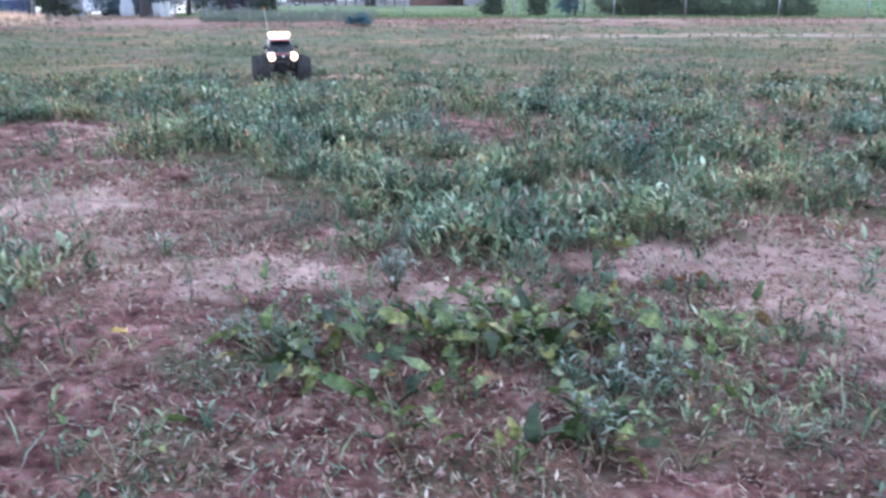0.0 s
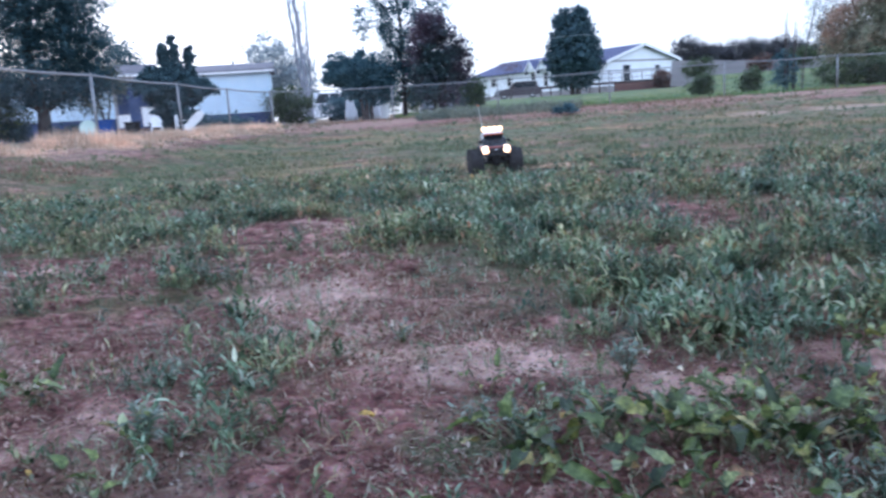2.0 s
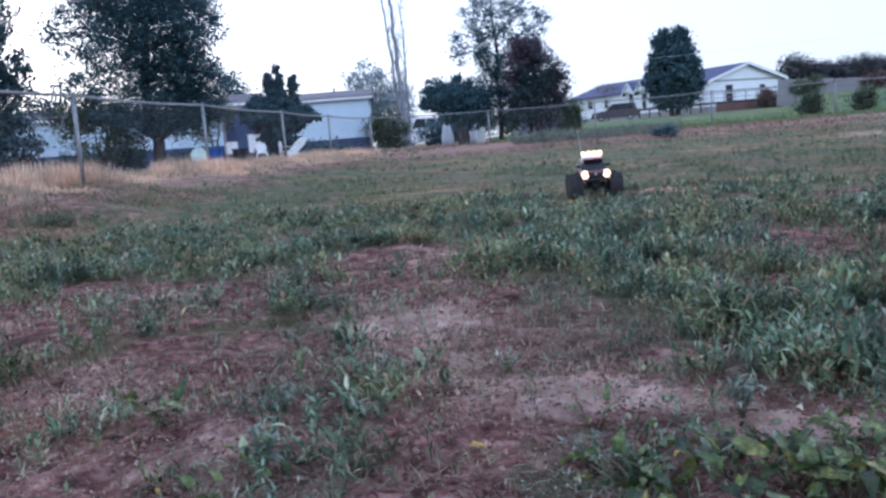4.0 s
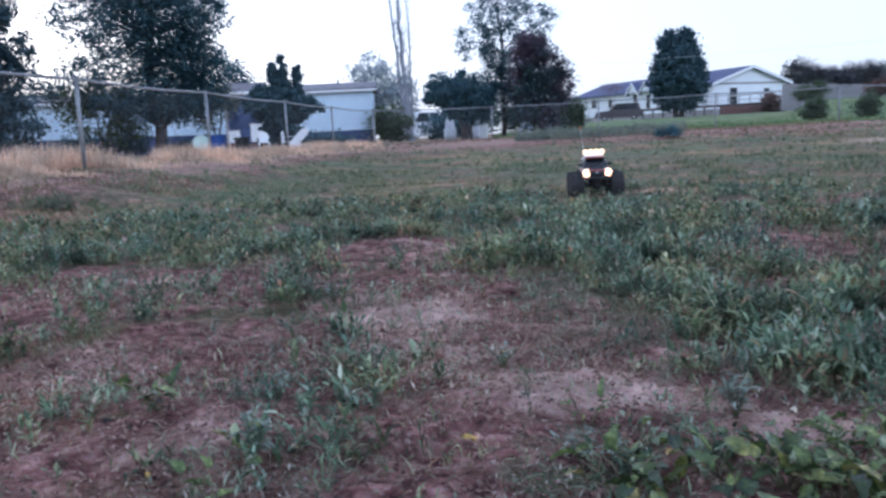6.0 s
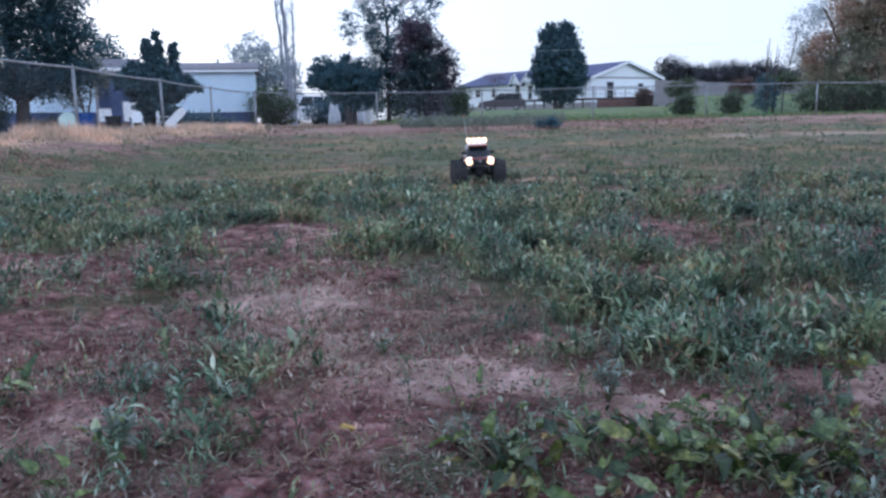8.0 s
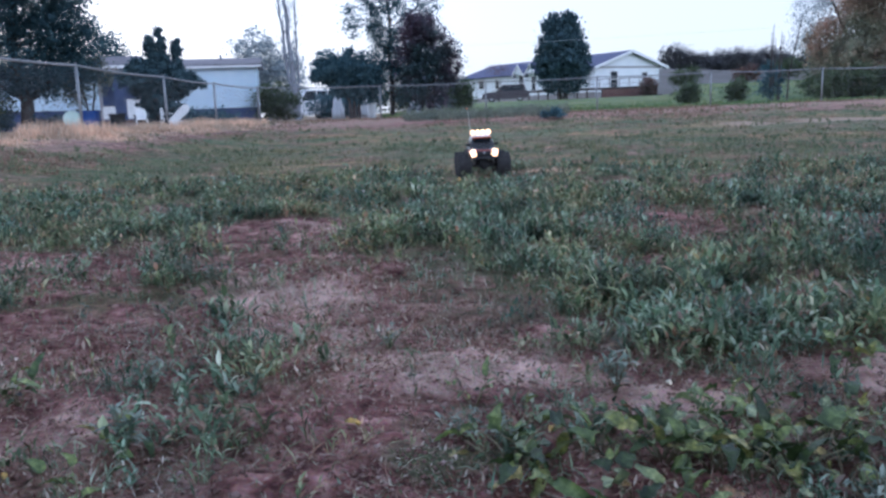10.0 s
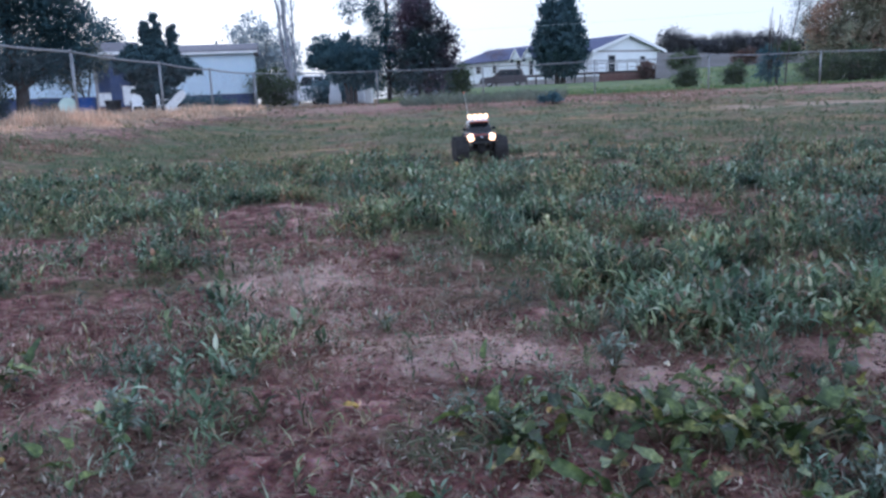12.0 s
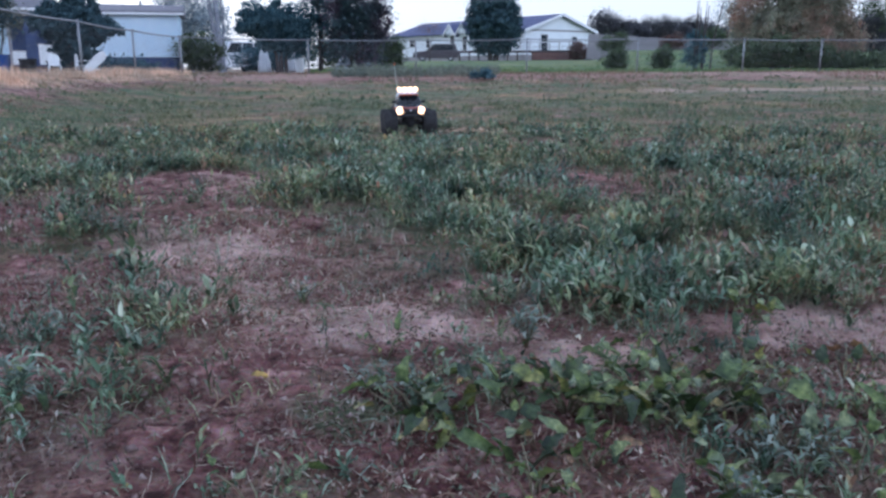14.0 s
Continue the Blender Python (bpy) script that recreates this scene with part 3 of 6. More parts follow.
def tufts(x, y, stems, leaves, height, leaf, thin=0.42, shape=blades):
    """Low weeds: from each root some leaning stems, each with small leaves along it."""
    n = len(x)
    z = land(x, y)
    size = rng.uniform(0.6, 1.3, n) * (0.85 + 0.22 * step(0.3, 0.7, grain(x, y, 2.3, 41, 3)))
    size = size * (0.70 + 0.42 * clump_at(x, y)) * (0.55 + 0.45 * step(0.7, 1.9, np.hypot(x, y)))
    root = np.repeat(np.stack([x, y, z], 1), stems, 0)
    grow = np.repeat(size, stems)
    az, lean = rng.uniform(0, 6.2832, n * stems), rng.uniform(0.05, 0.95, n * stems)
    way = np.stack([np.cos(az) * np.sin(lean), np.sin(az) * np.sin(lean), np.cos(lean)], 1)
    ln = height * grow * rng.uniform(0.6, 1.25, n * stems)
    m = n * stems
    t = np.tile(np.linspace(0.25, 1.0, leaves), m) + rng.uniform(-0.1, 0.05, m * leaves)
    base = np.repeat(root, leaves, 0) + np.repeat(way * ln[:, None], leaves, 0) * t[:, None]
    laz = np.repeat(az, leaves) + rng.normal(0, 1.3, m * leaves)
    lf = leaf * np.repeat(grow, leaves) * rng.uniform(0.55, 1.35, m * leaves)
    green = shape(base, laz, rng.uniform(0.35, 1.5, m * leaves), lf, lf * thin * rng.uniform(0.7, 1.3, m * leaves))
    up = np.arctan2(way[:, 2], np.hypot(way[:, 0], way[:, 1]))
    stem = chips(root - np.array([0, 0, 0.004]), az, up, ln, np.full(m, leaf * 0.09), 0.1, 0.0)
    return joined([green, stem])


def swept(x, y):
    """Fewer loose scraps lie on the pale crust."""
    keep = rng.uniform(0, 1, len(x)) > 0.4 * crust_at(x, y)
    return x[keep], y[keep]


def straws(x, y, length, width, lift_hi=0.5):
    n = len(x)
    base = np.stack([x, y, land(x, y) + 0.002], 1)
    return chips(base, rng.uniform(0, 6.2832, n), rng.uniform(0.0, lift_hi, n), length * rng.uniform(0.4, 1.3, n), width * rng.uniform(0.6, 1.4, n), 0.1, 0.15)


def grown(count, r0, r1, power=1.0, floor=0.0, a0=-62, a1=42):
    x, y = scatter(count, r0, r1, a0, a1)
    keep = rng.uniform(0, 1, count) < np.clip(cover_at(x, y), floor, 1) ** power * (0.20 + 1.05 * clump_at(x, y))
    return x[keep], y[keep]


def stuff(name, pieces, mat, label, category):
    v, f = joined(pieces)
    return tagged(new(name, raw_mesh(name, v, f, mat)), label, category, kind="stuff")


stuff("field_weeds", [
    tufts(*grown(2100, 0.45, 1.75, 1.3, 0.05), 3, 5, 0.052, 0.023, 0.36, ovals),
    tufts(*grown(2300, 0.45, 1.9, 1.2, 0.09), 3, 3, 0.052, 0.026, 0.16),
    tufts(*grown(7600, 1.65, 4.2, 1.25, 0.04), 4, 6, 0.078, 0.0225, 0.38, ovals),
    tufts(*grown(2200, 1.65, 2.5, 1.2, 0.06), 3, 5, 0.066, 0.021, 0.18),
    tufts(*grown(5200, 2.4, 4.4, 1.1, 0.06), 4, 4, 0.082, 0.030, 0.17),
    tufts(*grown(8000, 4.0, 7.0, 1.0, 0.02), 4, 5, 0.072, 0.028, 0.45)],
    M_WEED, "low blue-green weeds growing thick over the dirt", "weeds")
stuff("far_field_weeds", [
    tufts(*grown(15000, 4.0, 8.0, 0.9, 0.08), 5, 4, 0.050, 0.024, 0.3, chips),
    tufts(*grown(3500, 0.6, 12.0, 0.9, 0.08, 42, 298), 4, 4, 0.07, 0.036, 0.35, chips),
    ], M_WEEDFAR, "thin grey-green weeds over the farther field", "weeds")
stuff("field_grass", [
    tufts(*grown(17000, 7.4, 15.0, 0.9, 0.04), 3, 4, 0.040, 0.030, 0.32, chips),
    tufts(*grown(11000, 15.0, 28.0, 1.0, 0.04), 3, 3, 0.040, 0.045, 0.4, chips)],
    M_FIELDGRASS, "thin olive-green growth over the far field", "weeds")
stuff("dead_stalks", [straws(*swept(*scatter(13000, 0.45, 2.4)), 0.030, 0.0015, 1.1), straws(*swept(*scatter(14000, 1.8, 5.0)), 0.05, 0.0026, 1.2), straws(*scatter(6000, 5.0, 14.0), 0.07, 0.006)], M_STRAW, "dry pale straw and dead stalks on the dirt", "straw")


M_LITTER = foliage("mixed_litter", [(0.0, (0.07, 0.032, 0.026)), (0.3, (0.17, 0.085, 0.065)), (0.5, (0.12, 0.14, 0.08)), (0.7, (0.22, 0.26, 0.20)), (0.85, (0.34, 0.24, 0.19)), (1.0, (0.62, 0.54, 0.47))], 0.85, 0.1, 0.2)
def drifts(count, r0, r1):
    """Places where litter gathers: in loose drifts, off the swept crust."""
    x, y = scatter(count, r0, r1)
    keep = rng.uniform(0.1, 0.75, count) < step(0.36, 0.66, grain(x, y, 3.6, 88, 3)) * (1 - 0.8 * crust_at(x, y))
    return x[keep], y[keep]


stuff("plant_litter", [straws(*drifts(36000, 0.45, 1.9), 0.015, 0.0036, 0.9), straws(*drifts(32000, 1.5, 3.8), 0.024, 0.006, 0.9)], M_LITTER, "scraps of brown, green and bleached leaves on the dirt", "litter")
xs, ys = grown(9000, 0.45, 2.8, 0.5, 0.3)
n = len(xs)
stuff("thin_shoots", [blades(np.stack([xs, ys, land(xs, ys)], 1), rng.uniform(0, 6.2832, n), rng.uniform(0.3, 1.45, n), rng.uniform(0.015, 0.06, n), rng.uniform(0.0016, 0.004, n), 0.1, 0.3)], M_WEED, "thin green shoots coming up through the dirt", "shoots")


def curled_stems(count, r0, r1):
    """Thin dead runners lying over the dirt in loose curls."""
    x, y = scatter(count, r0, r1)
    a, turn = rng.uniform(0, 6.2832, count), rng.normal(0, 0.7, count)
    out = []
    for k in range(6):
        base = np.stack([x, y, land(x, y) + 0.004 + 0.012 * np.sin(k * 0.6) * rng.uniform(0, 1, count)], 1)
        out.append(chips(base, a, np.full(count, 0.1), np.full(count, 0.026), np.full(count, 0.0019), 0.1, 0.02))
        x, y, a = x + 0.023 * np.cos(a), y + 0.023 * np.sin(a), a + turn
    return joined(out)


stuff("dead_runners", [curled_stems(2600, 0.5, 2.4)], M_STRAW, "curled dead weed runners lying on the dirt", "dead stems")


def crumbs(count, r0, r1, size):
    x, y = swept(*scatter(count, r0, r1))
    count = len(x)
    s = size * rng.uniform(0.4, 1.6, count)
    c = np.stack([x, y, land(x, y) + s * 0.15], 1)
    d = np.array([(1, 0, 0), (0, 1, 0), (-1, 0, 0), (0, -1, 0), (0, 0, 0.8), (0, 0, -0.6)])
    v = c[:, None] + d[None] * s[:, None, None] * rng.uniform(0.6, 1.3, (count, 6, 1)) + rng.normal(size=(count, 6, 3)) * s[:, None, None] * 0.2
    f = np.array([(0, 1, 4), (1, 2, 4), (2, 3, 4), (3, 0, 4), (1, 0, 5), (2, 1, 5), (3, 2, 5), (0, 3, 5)])
    return v.reshape(-1, 3), (f[None] + 6 * np.arange(count)[:, None, None]).reshape(-1, 3)


M_CLOD = foliage("dirt_crumbs", [(0.0, (0.11, 0.06, 0.053)), (0.6, (0.22, 0.14, 0.125)), (0.9, (0.30, 0.20, 0.185)), (1.0, (0.38, 0.29, 0.27))], 0.95, 0.0, 0.1)
stuff("dirt_crumbs", [crumbs(11000, 0.45, 2.2, 0.0042), crumbs(2400, 0.5, 3.0, 0.0065)], M_CLOD, "small crumbs and clods of reddish dirt", "clods")


# a flattened tuft of straw far out on the field, thinning to one side
n = 1500
xs = np.where(np.arange(n) < 800, rng.normal(-1.0, 0.085, n), rng.normal(-0.78, 0.2, n))
ys = rng.normal(6.62, 0.06, n) + 0.1 * (xs + 1.0)
stuff("straw_tuft", [chips(np.stack([xs, ys, land(xs, ys) + 0.01], 1), rng.uniform(0, 6.2832, n), rng.uniform(0.0, 0.5, n), rng.uniform(0.03, 0.09, n) * np.where(np.arange(n) < 800, 1.0, 0.7), rng.uniform(0.003, 0.008, n), 0.1, 0.2)], M_TALLGRASS, "flattened tuft of bleached straw on the field", "straw")


# pale straw lying in loose drifts over the middle of the field
xs, ys = scatter(30000, 5.0, 14.0, -50, 42)
keep = rng.uniform(0, 1, len(xs)) < step(0.56, 0.72, grain(xs, ys, 0.75, 93, 3)) * step(-45, -12, np.degrees(np.arctan2(xs, ys)))
stuff("straw_drifts", [straws(xs[keep], ys[keep], 0.08, 0.012, 0.6)], M_RUST, "loose drifts of dull straw across the field", "straw")


# ---- tall dry grass, rusty weeds and sage by the fences ----
def band(count, a0, a1, k0, k1):
    a = rng.uniform(a0, a1, count)
    r = np.interp(a, FENCE_BEARING, FENCE_RANGE) * rng.uniform(k0, k1, count)
    return r * np.sin(np.radians(a)), r * np.cos(np.radians(a))


def tall(x, y, height, width, lift_lo=0.9, shape=chips):
    n = len(x)
    base = np.stack([x, y, land(x, y) - 0.01], 1)
    return shape(base, rng.uniform(0, 6.2832, n), rng.uniform(lift_lo, 1.5, n), height * rng.uniform(0.5, 1.25, n), width * rng.uniform(0.6, 1.4, n), 0.1, 0.25)


xs, ys = band(90000, -64, -27.8, 0.80, 1.16)
bunch = grain(xs, ys, 1.3, 73, 3)
keep = (grain(xs, ys, 0.5, 71) > 0.34) & (rng.uniform(0.25, 0.62, len(xs)) < bunch)
xs, ys, bunch = xs[keep], ys[keep], bunch[keep]
tallness = (0.08 + (0.32 - 0.12 * step(-46, -38, polar(xs, ys)[1])) * step(0.3, 0.7, bunch)) * (0.7 + 0.5 * grain(xs, ys, 0.35, 75, 2)) * step(0.82, 1.03, polar(xs, ys)[2] + 0.09 * (bunch - 0.5) + 0.11 * step(-52, -32, polar(xs, ys)[1]) - 0.04)
stuff("tall_dry_grass", [tall(xs, ys, tallness, 0.011, 0.0)], M_TALLGRASS, "tall straw-coloured dry grass along the fence", "dry grass")
xs, ys = band(52000, -64, 42, 0.62, 1.03)
keep = grain(xs, ys, 0.35, 81, 3) + 0.5 * (polar(xs, ys)[2] - 0.85) > 0.44
keep &= track_at(xs, ys) < 0.3
stuff("rusty_weeds", [tall(xs[keep], ys[keep], 0.045 + 0.055 * step(20, 26, np.hypot(xs[keep], ys[keep])), 0.022, 0.1)], M_RUST, "low rust-brown dried weeds on the field's edge", "dry weeds")
xs, ys = band(1500, -18.5, -7.0, 0.80, 1.0)
keep = grain(xs, ys, 0.5, 91) > 0.45
stuff("sage_weeds", [tufts(xs[keep], ys[keep], 4, 5, 0.24, 0.06, 0.35, chips)], M_SAGE, "grey-green sage-like weeds before the far fence", "weeds")
xs, ys = band(24000, -20, 42, 1.06, 2.05)
stuff("lawn_grass", [tall(xs, ys, 0.16, 0.05, 0.3, chips)], M_LAWN, "green grass sloping up beyond the fence", "grass")


# ---- chain-link fence ----
def spot(x, y, turn=None):
    """A pose on the ground at x, y; without a turn its x axis lies across the view from the field's middle."""
    turn = -math.degrees(math.atan2(x, y)) if turn is None else turn
    return pose(x, y, float(land(x, y)), 0, 0, turn)


def fence(plan, label):
    ob = thing("chain_link_fence", pose(0, 0, 0), label, "fence")
    tops = []
    for i, (x, y) in enumerate(plan):
        z, lean = float(land(x, y)), 0.012 * math.sin(3.1 * i + x)
        r = 0.038 if i in (0, len(plan) - 1) else 0.027
        bm = bmesh.new()
        tube(bm, (x, y, z - 0.15), (x + lean, y, z + 1.21), r, r, 10)
        tube(bm, (x + lean, y, z + 1.20), (x + lean, y, z + 1.24), r * 1.25, r * 0.4, 10)
        part("post", bm, M_STEEL, ob, smooth=True)
        tops.append(Vector((x + lean, y, z + 1.19)))
    for i, (a, b) in enumerate(zip(tops, tops[1:])):
        bm = cord(bmesh.new(), [a.lerp(b, k / 6) - Vector((0, 0, 0.03 * math.sin(math.pi * k / 6))) for k in range(7)], 0.021)
        part("top_rail", bm, M_STEEL, ob, smooth=True)
        span = (b - a)
        long, along = span.length, span.normalized()
        side = Vector((-along.y, along.x, 0)).normalized() * 0.0006
        tri, corners = [], []
        for s in np.arange(-1.15, long, 0.075):
            for way in (1, -1):
                u0, u1, z0, z1 = s, s + 1.15, -1.15, 0.0
                if u0 < 0:
                    z0, u0 = z0 - u0, 0.0
                if u1 > long:
                    z1, u1 = z1 - (u1 - long), long
                if u1 - u0 < 0.05:
                    continue
                if way < 0:
                    z0, z1 = -1.15 - z0, -1.15 - z1
                p, q = a + along * u0 + Vector((0, 0, z0)), a + along * u1 + Vector((0, 0, z1))
                n = len(corners)
                corners += [p - side, p + side, p + Vector((0, 0, 0.002)), q - side, q + side, q + Vector((0, 0, 0.002))]
                for c in ((0, 1, 4, 3), (1, 2, 5, 4), (2, 0, 3, 5)):
                    tri.append([n + e for e in c])
        part("wire_mesh", raw_mesh("wire_mesh", np.array(corners), np.array(tri), M_STEEL), None, ob)


fence(FENCE_SIDE, "galvanised chain-link fence along the dry grass")
fence(FENCE_FAR, "galvanised chain-link fence across the field's far end")


# ---- trees ----
def crown_points(envelopes, clumps, leaves, loose, r):
    """Leaf places in clumps inside rounded envelopes (x, z, half width, half height)."""
    w = np.array([e[2] * e[3] for e in envelopes])
    pick = r.choice(len(envelopes), clumps, p=w / w.sum())
    e = np.array(envelopes)[pick]
    d = r.normal(size=(clumps, 3))
    d /= np.linalg.norm(d, axis=1)[:, None]
    d *= (r.uniform(0.15, 1.0, clumps) ** 0.45)[:, None]
    centre = np.stack([e[:, 0] + d[:, 0] * e[:, 2], d[:, 1] * e[:, 2], e[:, 1] + d[:, 2] * e[:, 3]], 1)
    size = loose * r.uniform(0.5, 1.4, clumps)
    p = np.repeat(centre, leaves, 0) + r.normal(size=(clumps * leaves, 3)) * np.repeat(size, leaves)[:, None] * np.array([1, 1, 0.75])
    return centre, p


def tree(name, m, envelopes, label, leaf_mat, bark, trunk, clumps=120, leaves=30, leaf=0.14, loose=0.28, upright=0.0, seed=1, group="", limbs=14, lean=0.0, forks=1):
    """trunk: base radius and height to which it reaches."""
    ob = thing(name, m, label, "tree" if "shrub" not in name else "shrub", group)
    r = np.random.default_rng(seed)
    centre, p = crown_points(envelopes, clumps, leaves, loose, r)
    p = p[p[:, 2] > 0.08]
    n = len(p)
    ln = leaf * r.uniform(0.6, 1.4, n)
    lift = r.uniform(-0.7, 1.0, n) if upright == 0 else r.uniform(upright, 1.5, n)
    v, f = chips(p, r.uniform(0, 6.2832, n), lift, ln, ln * r.uniform(0.45, 0.9, n))
    bm = bmesh.new()
    rb, top = trunk
    spine = []
    for k in range(forks):
        off = (k - (forks - 1) / 2) * 0.9
        last, lr = Vector((off * rb * 2, 0, -0.15)), rb
        for s in range(1, 8):
            u = s / 7
            q = Vector((off * (rb * 2 + 0.28 * top * u * u) + lean * top * u + r.normal() * 0.025 * top * 0.5, r.normal() * 0.02 * top, top * u))
            nr = rb * (1 - 0.8 * u)
            tube(bm, last, q, lr, nr, 8, False)
            last, lr = q, nr
            spine.append((q, nr))
    for c in centre[r.permutation(len(centre))[:limbs]]:
        c = Vector(c)
        low = [s for s in spine if s[0].z < c.z - 0.1] or spine[:1]
        q, nr = min(low, key=lambda s: (s[0] - c).length + 0.4 * abs(s[0].z - c.z))
        mid = q.lerp(c, 0.5) + Vector((r.normal() * 0.1, r.normal() * 0.1, 0.12 * (c - q).length))
        tube(bm, q, mid, nr * 0.5, nr * 0.32, 5, False)
        tube(bm, mid, c, nr * 0.32, nr * 0.12, 5, False)
    part("trunk", bm, bark, ob, smooth=True)
    part("crown", raw_mesh("crown", v, f, leaf_mat), None, ob)
    return ob


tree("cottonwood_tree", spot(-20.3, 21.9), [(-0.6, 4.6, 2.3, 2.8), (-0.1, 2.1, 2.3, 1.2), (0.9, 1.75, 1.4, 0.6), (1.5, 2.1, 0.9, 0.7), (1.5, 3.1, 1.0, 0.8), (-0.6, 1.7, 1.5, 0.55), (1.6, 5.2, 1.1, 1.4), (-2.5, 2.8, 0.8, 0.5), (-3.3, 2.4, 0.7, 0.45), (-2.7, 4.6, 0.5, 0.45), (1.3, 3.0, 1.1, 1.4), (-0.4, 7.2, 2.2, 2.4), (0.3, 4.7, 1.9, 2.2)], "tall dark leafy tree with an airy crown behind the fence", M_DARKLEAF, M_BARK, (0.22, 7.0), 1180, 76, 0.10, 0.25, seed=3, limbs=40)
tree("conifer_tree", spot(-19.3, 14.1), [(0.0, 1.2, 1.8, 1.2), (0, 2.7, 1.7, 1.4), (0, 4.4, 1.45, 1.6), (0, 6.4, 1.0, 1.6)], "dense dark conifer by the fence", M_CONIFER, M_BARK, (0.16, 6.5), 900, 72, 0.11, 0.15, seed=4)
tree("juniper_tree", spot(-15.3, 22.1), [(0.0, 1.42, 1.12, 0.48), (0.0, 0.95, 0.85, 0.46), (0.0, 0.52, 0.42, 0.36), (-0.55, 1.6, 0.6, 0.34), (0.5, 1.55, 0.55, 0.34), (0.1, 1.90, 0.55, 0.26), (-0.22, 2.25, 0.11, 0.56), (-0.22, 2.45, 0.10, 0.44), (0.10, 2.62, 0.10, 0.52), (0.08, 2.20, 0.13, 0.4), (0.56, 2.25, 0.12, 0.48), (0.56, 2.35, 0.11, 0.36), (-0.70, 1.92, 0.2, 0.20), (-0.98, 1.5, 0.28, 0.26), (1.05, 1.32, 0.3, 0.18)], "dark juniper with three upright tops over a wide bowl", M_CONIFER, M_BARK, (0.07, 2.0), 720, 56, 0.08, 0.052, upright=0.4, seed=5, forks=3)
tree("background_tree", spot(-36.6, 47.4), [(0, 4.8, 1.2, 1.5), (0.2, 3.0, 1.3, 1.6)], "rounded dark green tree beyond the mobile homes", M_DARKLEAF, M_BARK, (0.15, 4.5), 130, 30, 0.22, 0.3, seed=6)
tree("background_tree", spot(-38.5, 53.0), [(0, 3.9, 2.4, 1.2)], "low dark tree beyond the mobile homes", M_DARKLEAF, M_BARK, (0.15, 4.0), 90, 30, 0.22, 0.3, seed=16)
tree("grey_tree", spot(-28.4, 54.0), [(-0.6, 4.3, 1.6, 2.1), (0.7, 2.6, 2.1, 1.7), (1.6, 3.6, 1.2, 1.3)], "hazy grey-leaved tree behind the yards", M_GREYLEAF, M_PALEBARK, (0.12, 4.6), 330, 30, 0.2, 0.36, seed=7)


tree("yard_shrub", spot(-21.7, 20.8), [(0.0, 1.5, 1.3, 0.9), (-0.6, 2.0, 0.9, 0.7), (0.6, 0.8, 0.9, 0.7)], "loose blue-green shrub under the tall tree", M_GREENLEAF, M_BARK, (0.05, 1.6), 150, 34, 0.12, 0.2, seed=70, forks=2)
tree("yard_shrub", spot(-19.0, 23.4), [(0.0, 1.7, 0.8, 0.6), (-0.5, 1.3, 0.6, 0.5), (0.4, 2.1, 0.5, 0.4)], "thin grey-green shrub before the porch", M_SAGE, M_BARK, (0.05, 1.7), 90, 30, 0.10, 0.16, seed=71, forks=2)
for k, (x, y, w, h) in enumerate(((-23.2, 19.4, 0.9, 0.5), (-22.1, 20.3, 0.9, 0.75), (-20.9, 21.2, 0.5, 0.9), (-19.6, 22.6, 0.9, 0.5), (-15.7, 23.1, 1.2, 0.55), (-14.4, 23.6, 0.8, 0.4))):
    tree("low_shrub", spot(x, y), [(0, h * 0.5, w, h * 0.55)], "low dark growth behind the dry grass", M_DARKLEAF, M_BARK, (0.03, h * 0.6), 70, 30, 0.10, 0.10, seed=80 + k, group="low bushes behind the fence")


def bare_poplar():
    """A nearly leafless poplar: two pale stems with short rising twigs."""
    ob = thing("poplar_tree", spot(-23.9, 49.4), "tall nearly bare poplar with pale upright stems", "tree")
    r = np.random.default_rng(11)
    bm, tips = bmesh.new(), []
    for x0, lean, top, rad in ((0.0, -0.045, 13.5, 0.21), (0.15, 0.012, 9.6, 0.10), (-0.12, -0.088, 12.0, 0.13)):
        last, lr = Vector((x0, 0, -0.2)), rad
        for s in range(1, 19):
            u = s / 18
            q = Vector((x0 + lean * top * u + r.normal() * 0.04, r.normal() * 0.05, top * u))
            nr = rad * (1 - 0.85 * u)
            tube(bm, last, q, lr, nr, 7, False)
            last, lr = q, nr
            if s > 4:
                for _ in range(4):
                    a = r.uniform(0, 6.28)
                    e = q + Vector((math.cos(a) * 0.3, math.sin(a) * 0.3, r.uniform(0.6, 1.3)))
                    tube(bm, q, e, nr * 0.4, 0.008, 4, False)
                    tips.append(e)
    part("trunk", bm, M_PALEBARK, ob, smooth=True)
    c = np.array(tips)[r.permutation(len(tips))[:100]]
    p = np.repeat(c, 12, 0) + r.normal(size=(len(c) * 12, 3)) * np.array([0.13, 0.13, 0.28])
    n = len(p)
    part("crown", raw_mesh("crown", *chips(p, r.uniform(0, 6.28, n), r.uniform(0, 1.4, n), 0.13 * r.uniform(0.6, 1.3, n), np.full(n, 0.07)), M_GREYLEAF), None, ob)


bare_poplar()
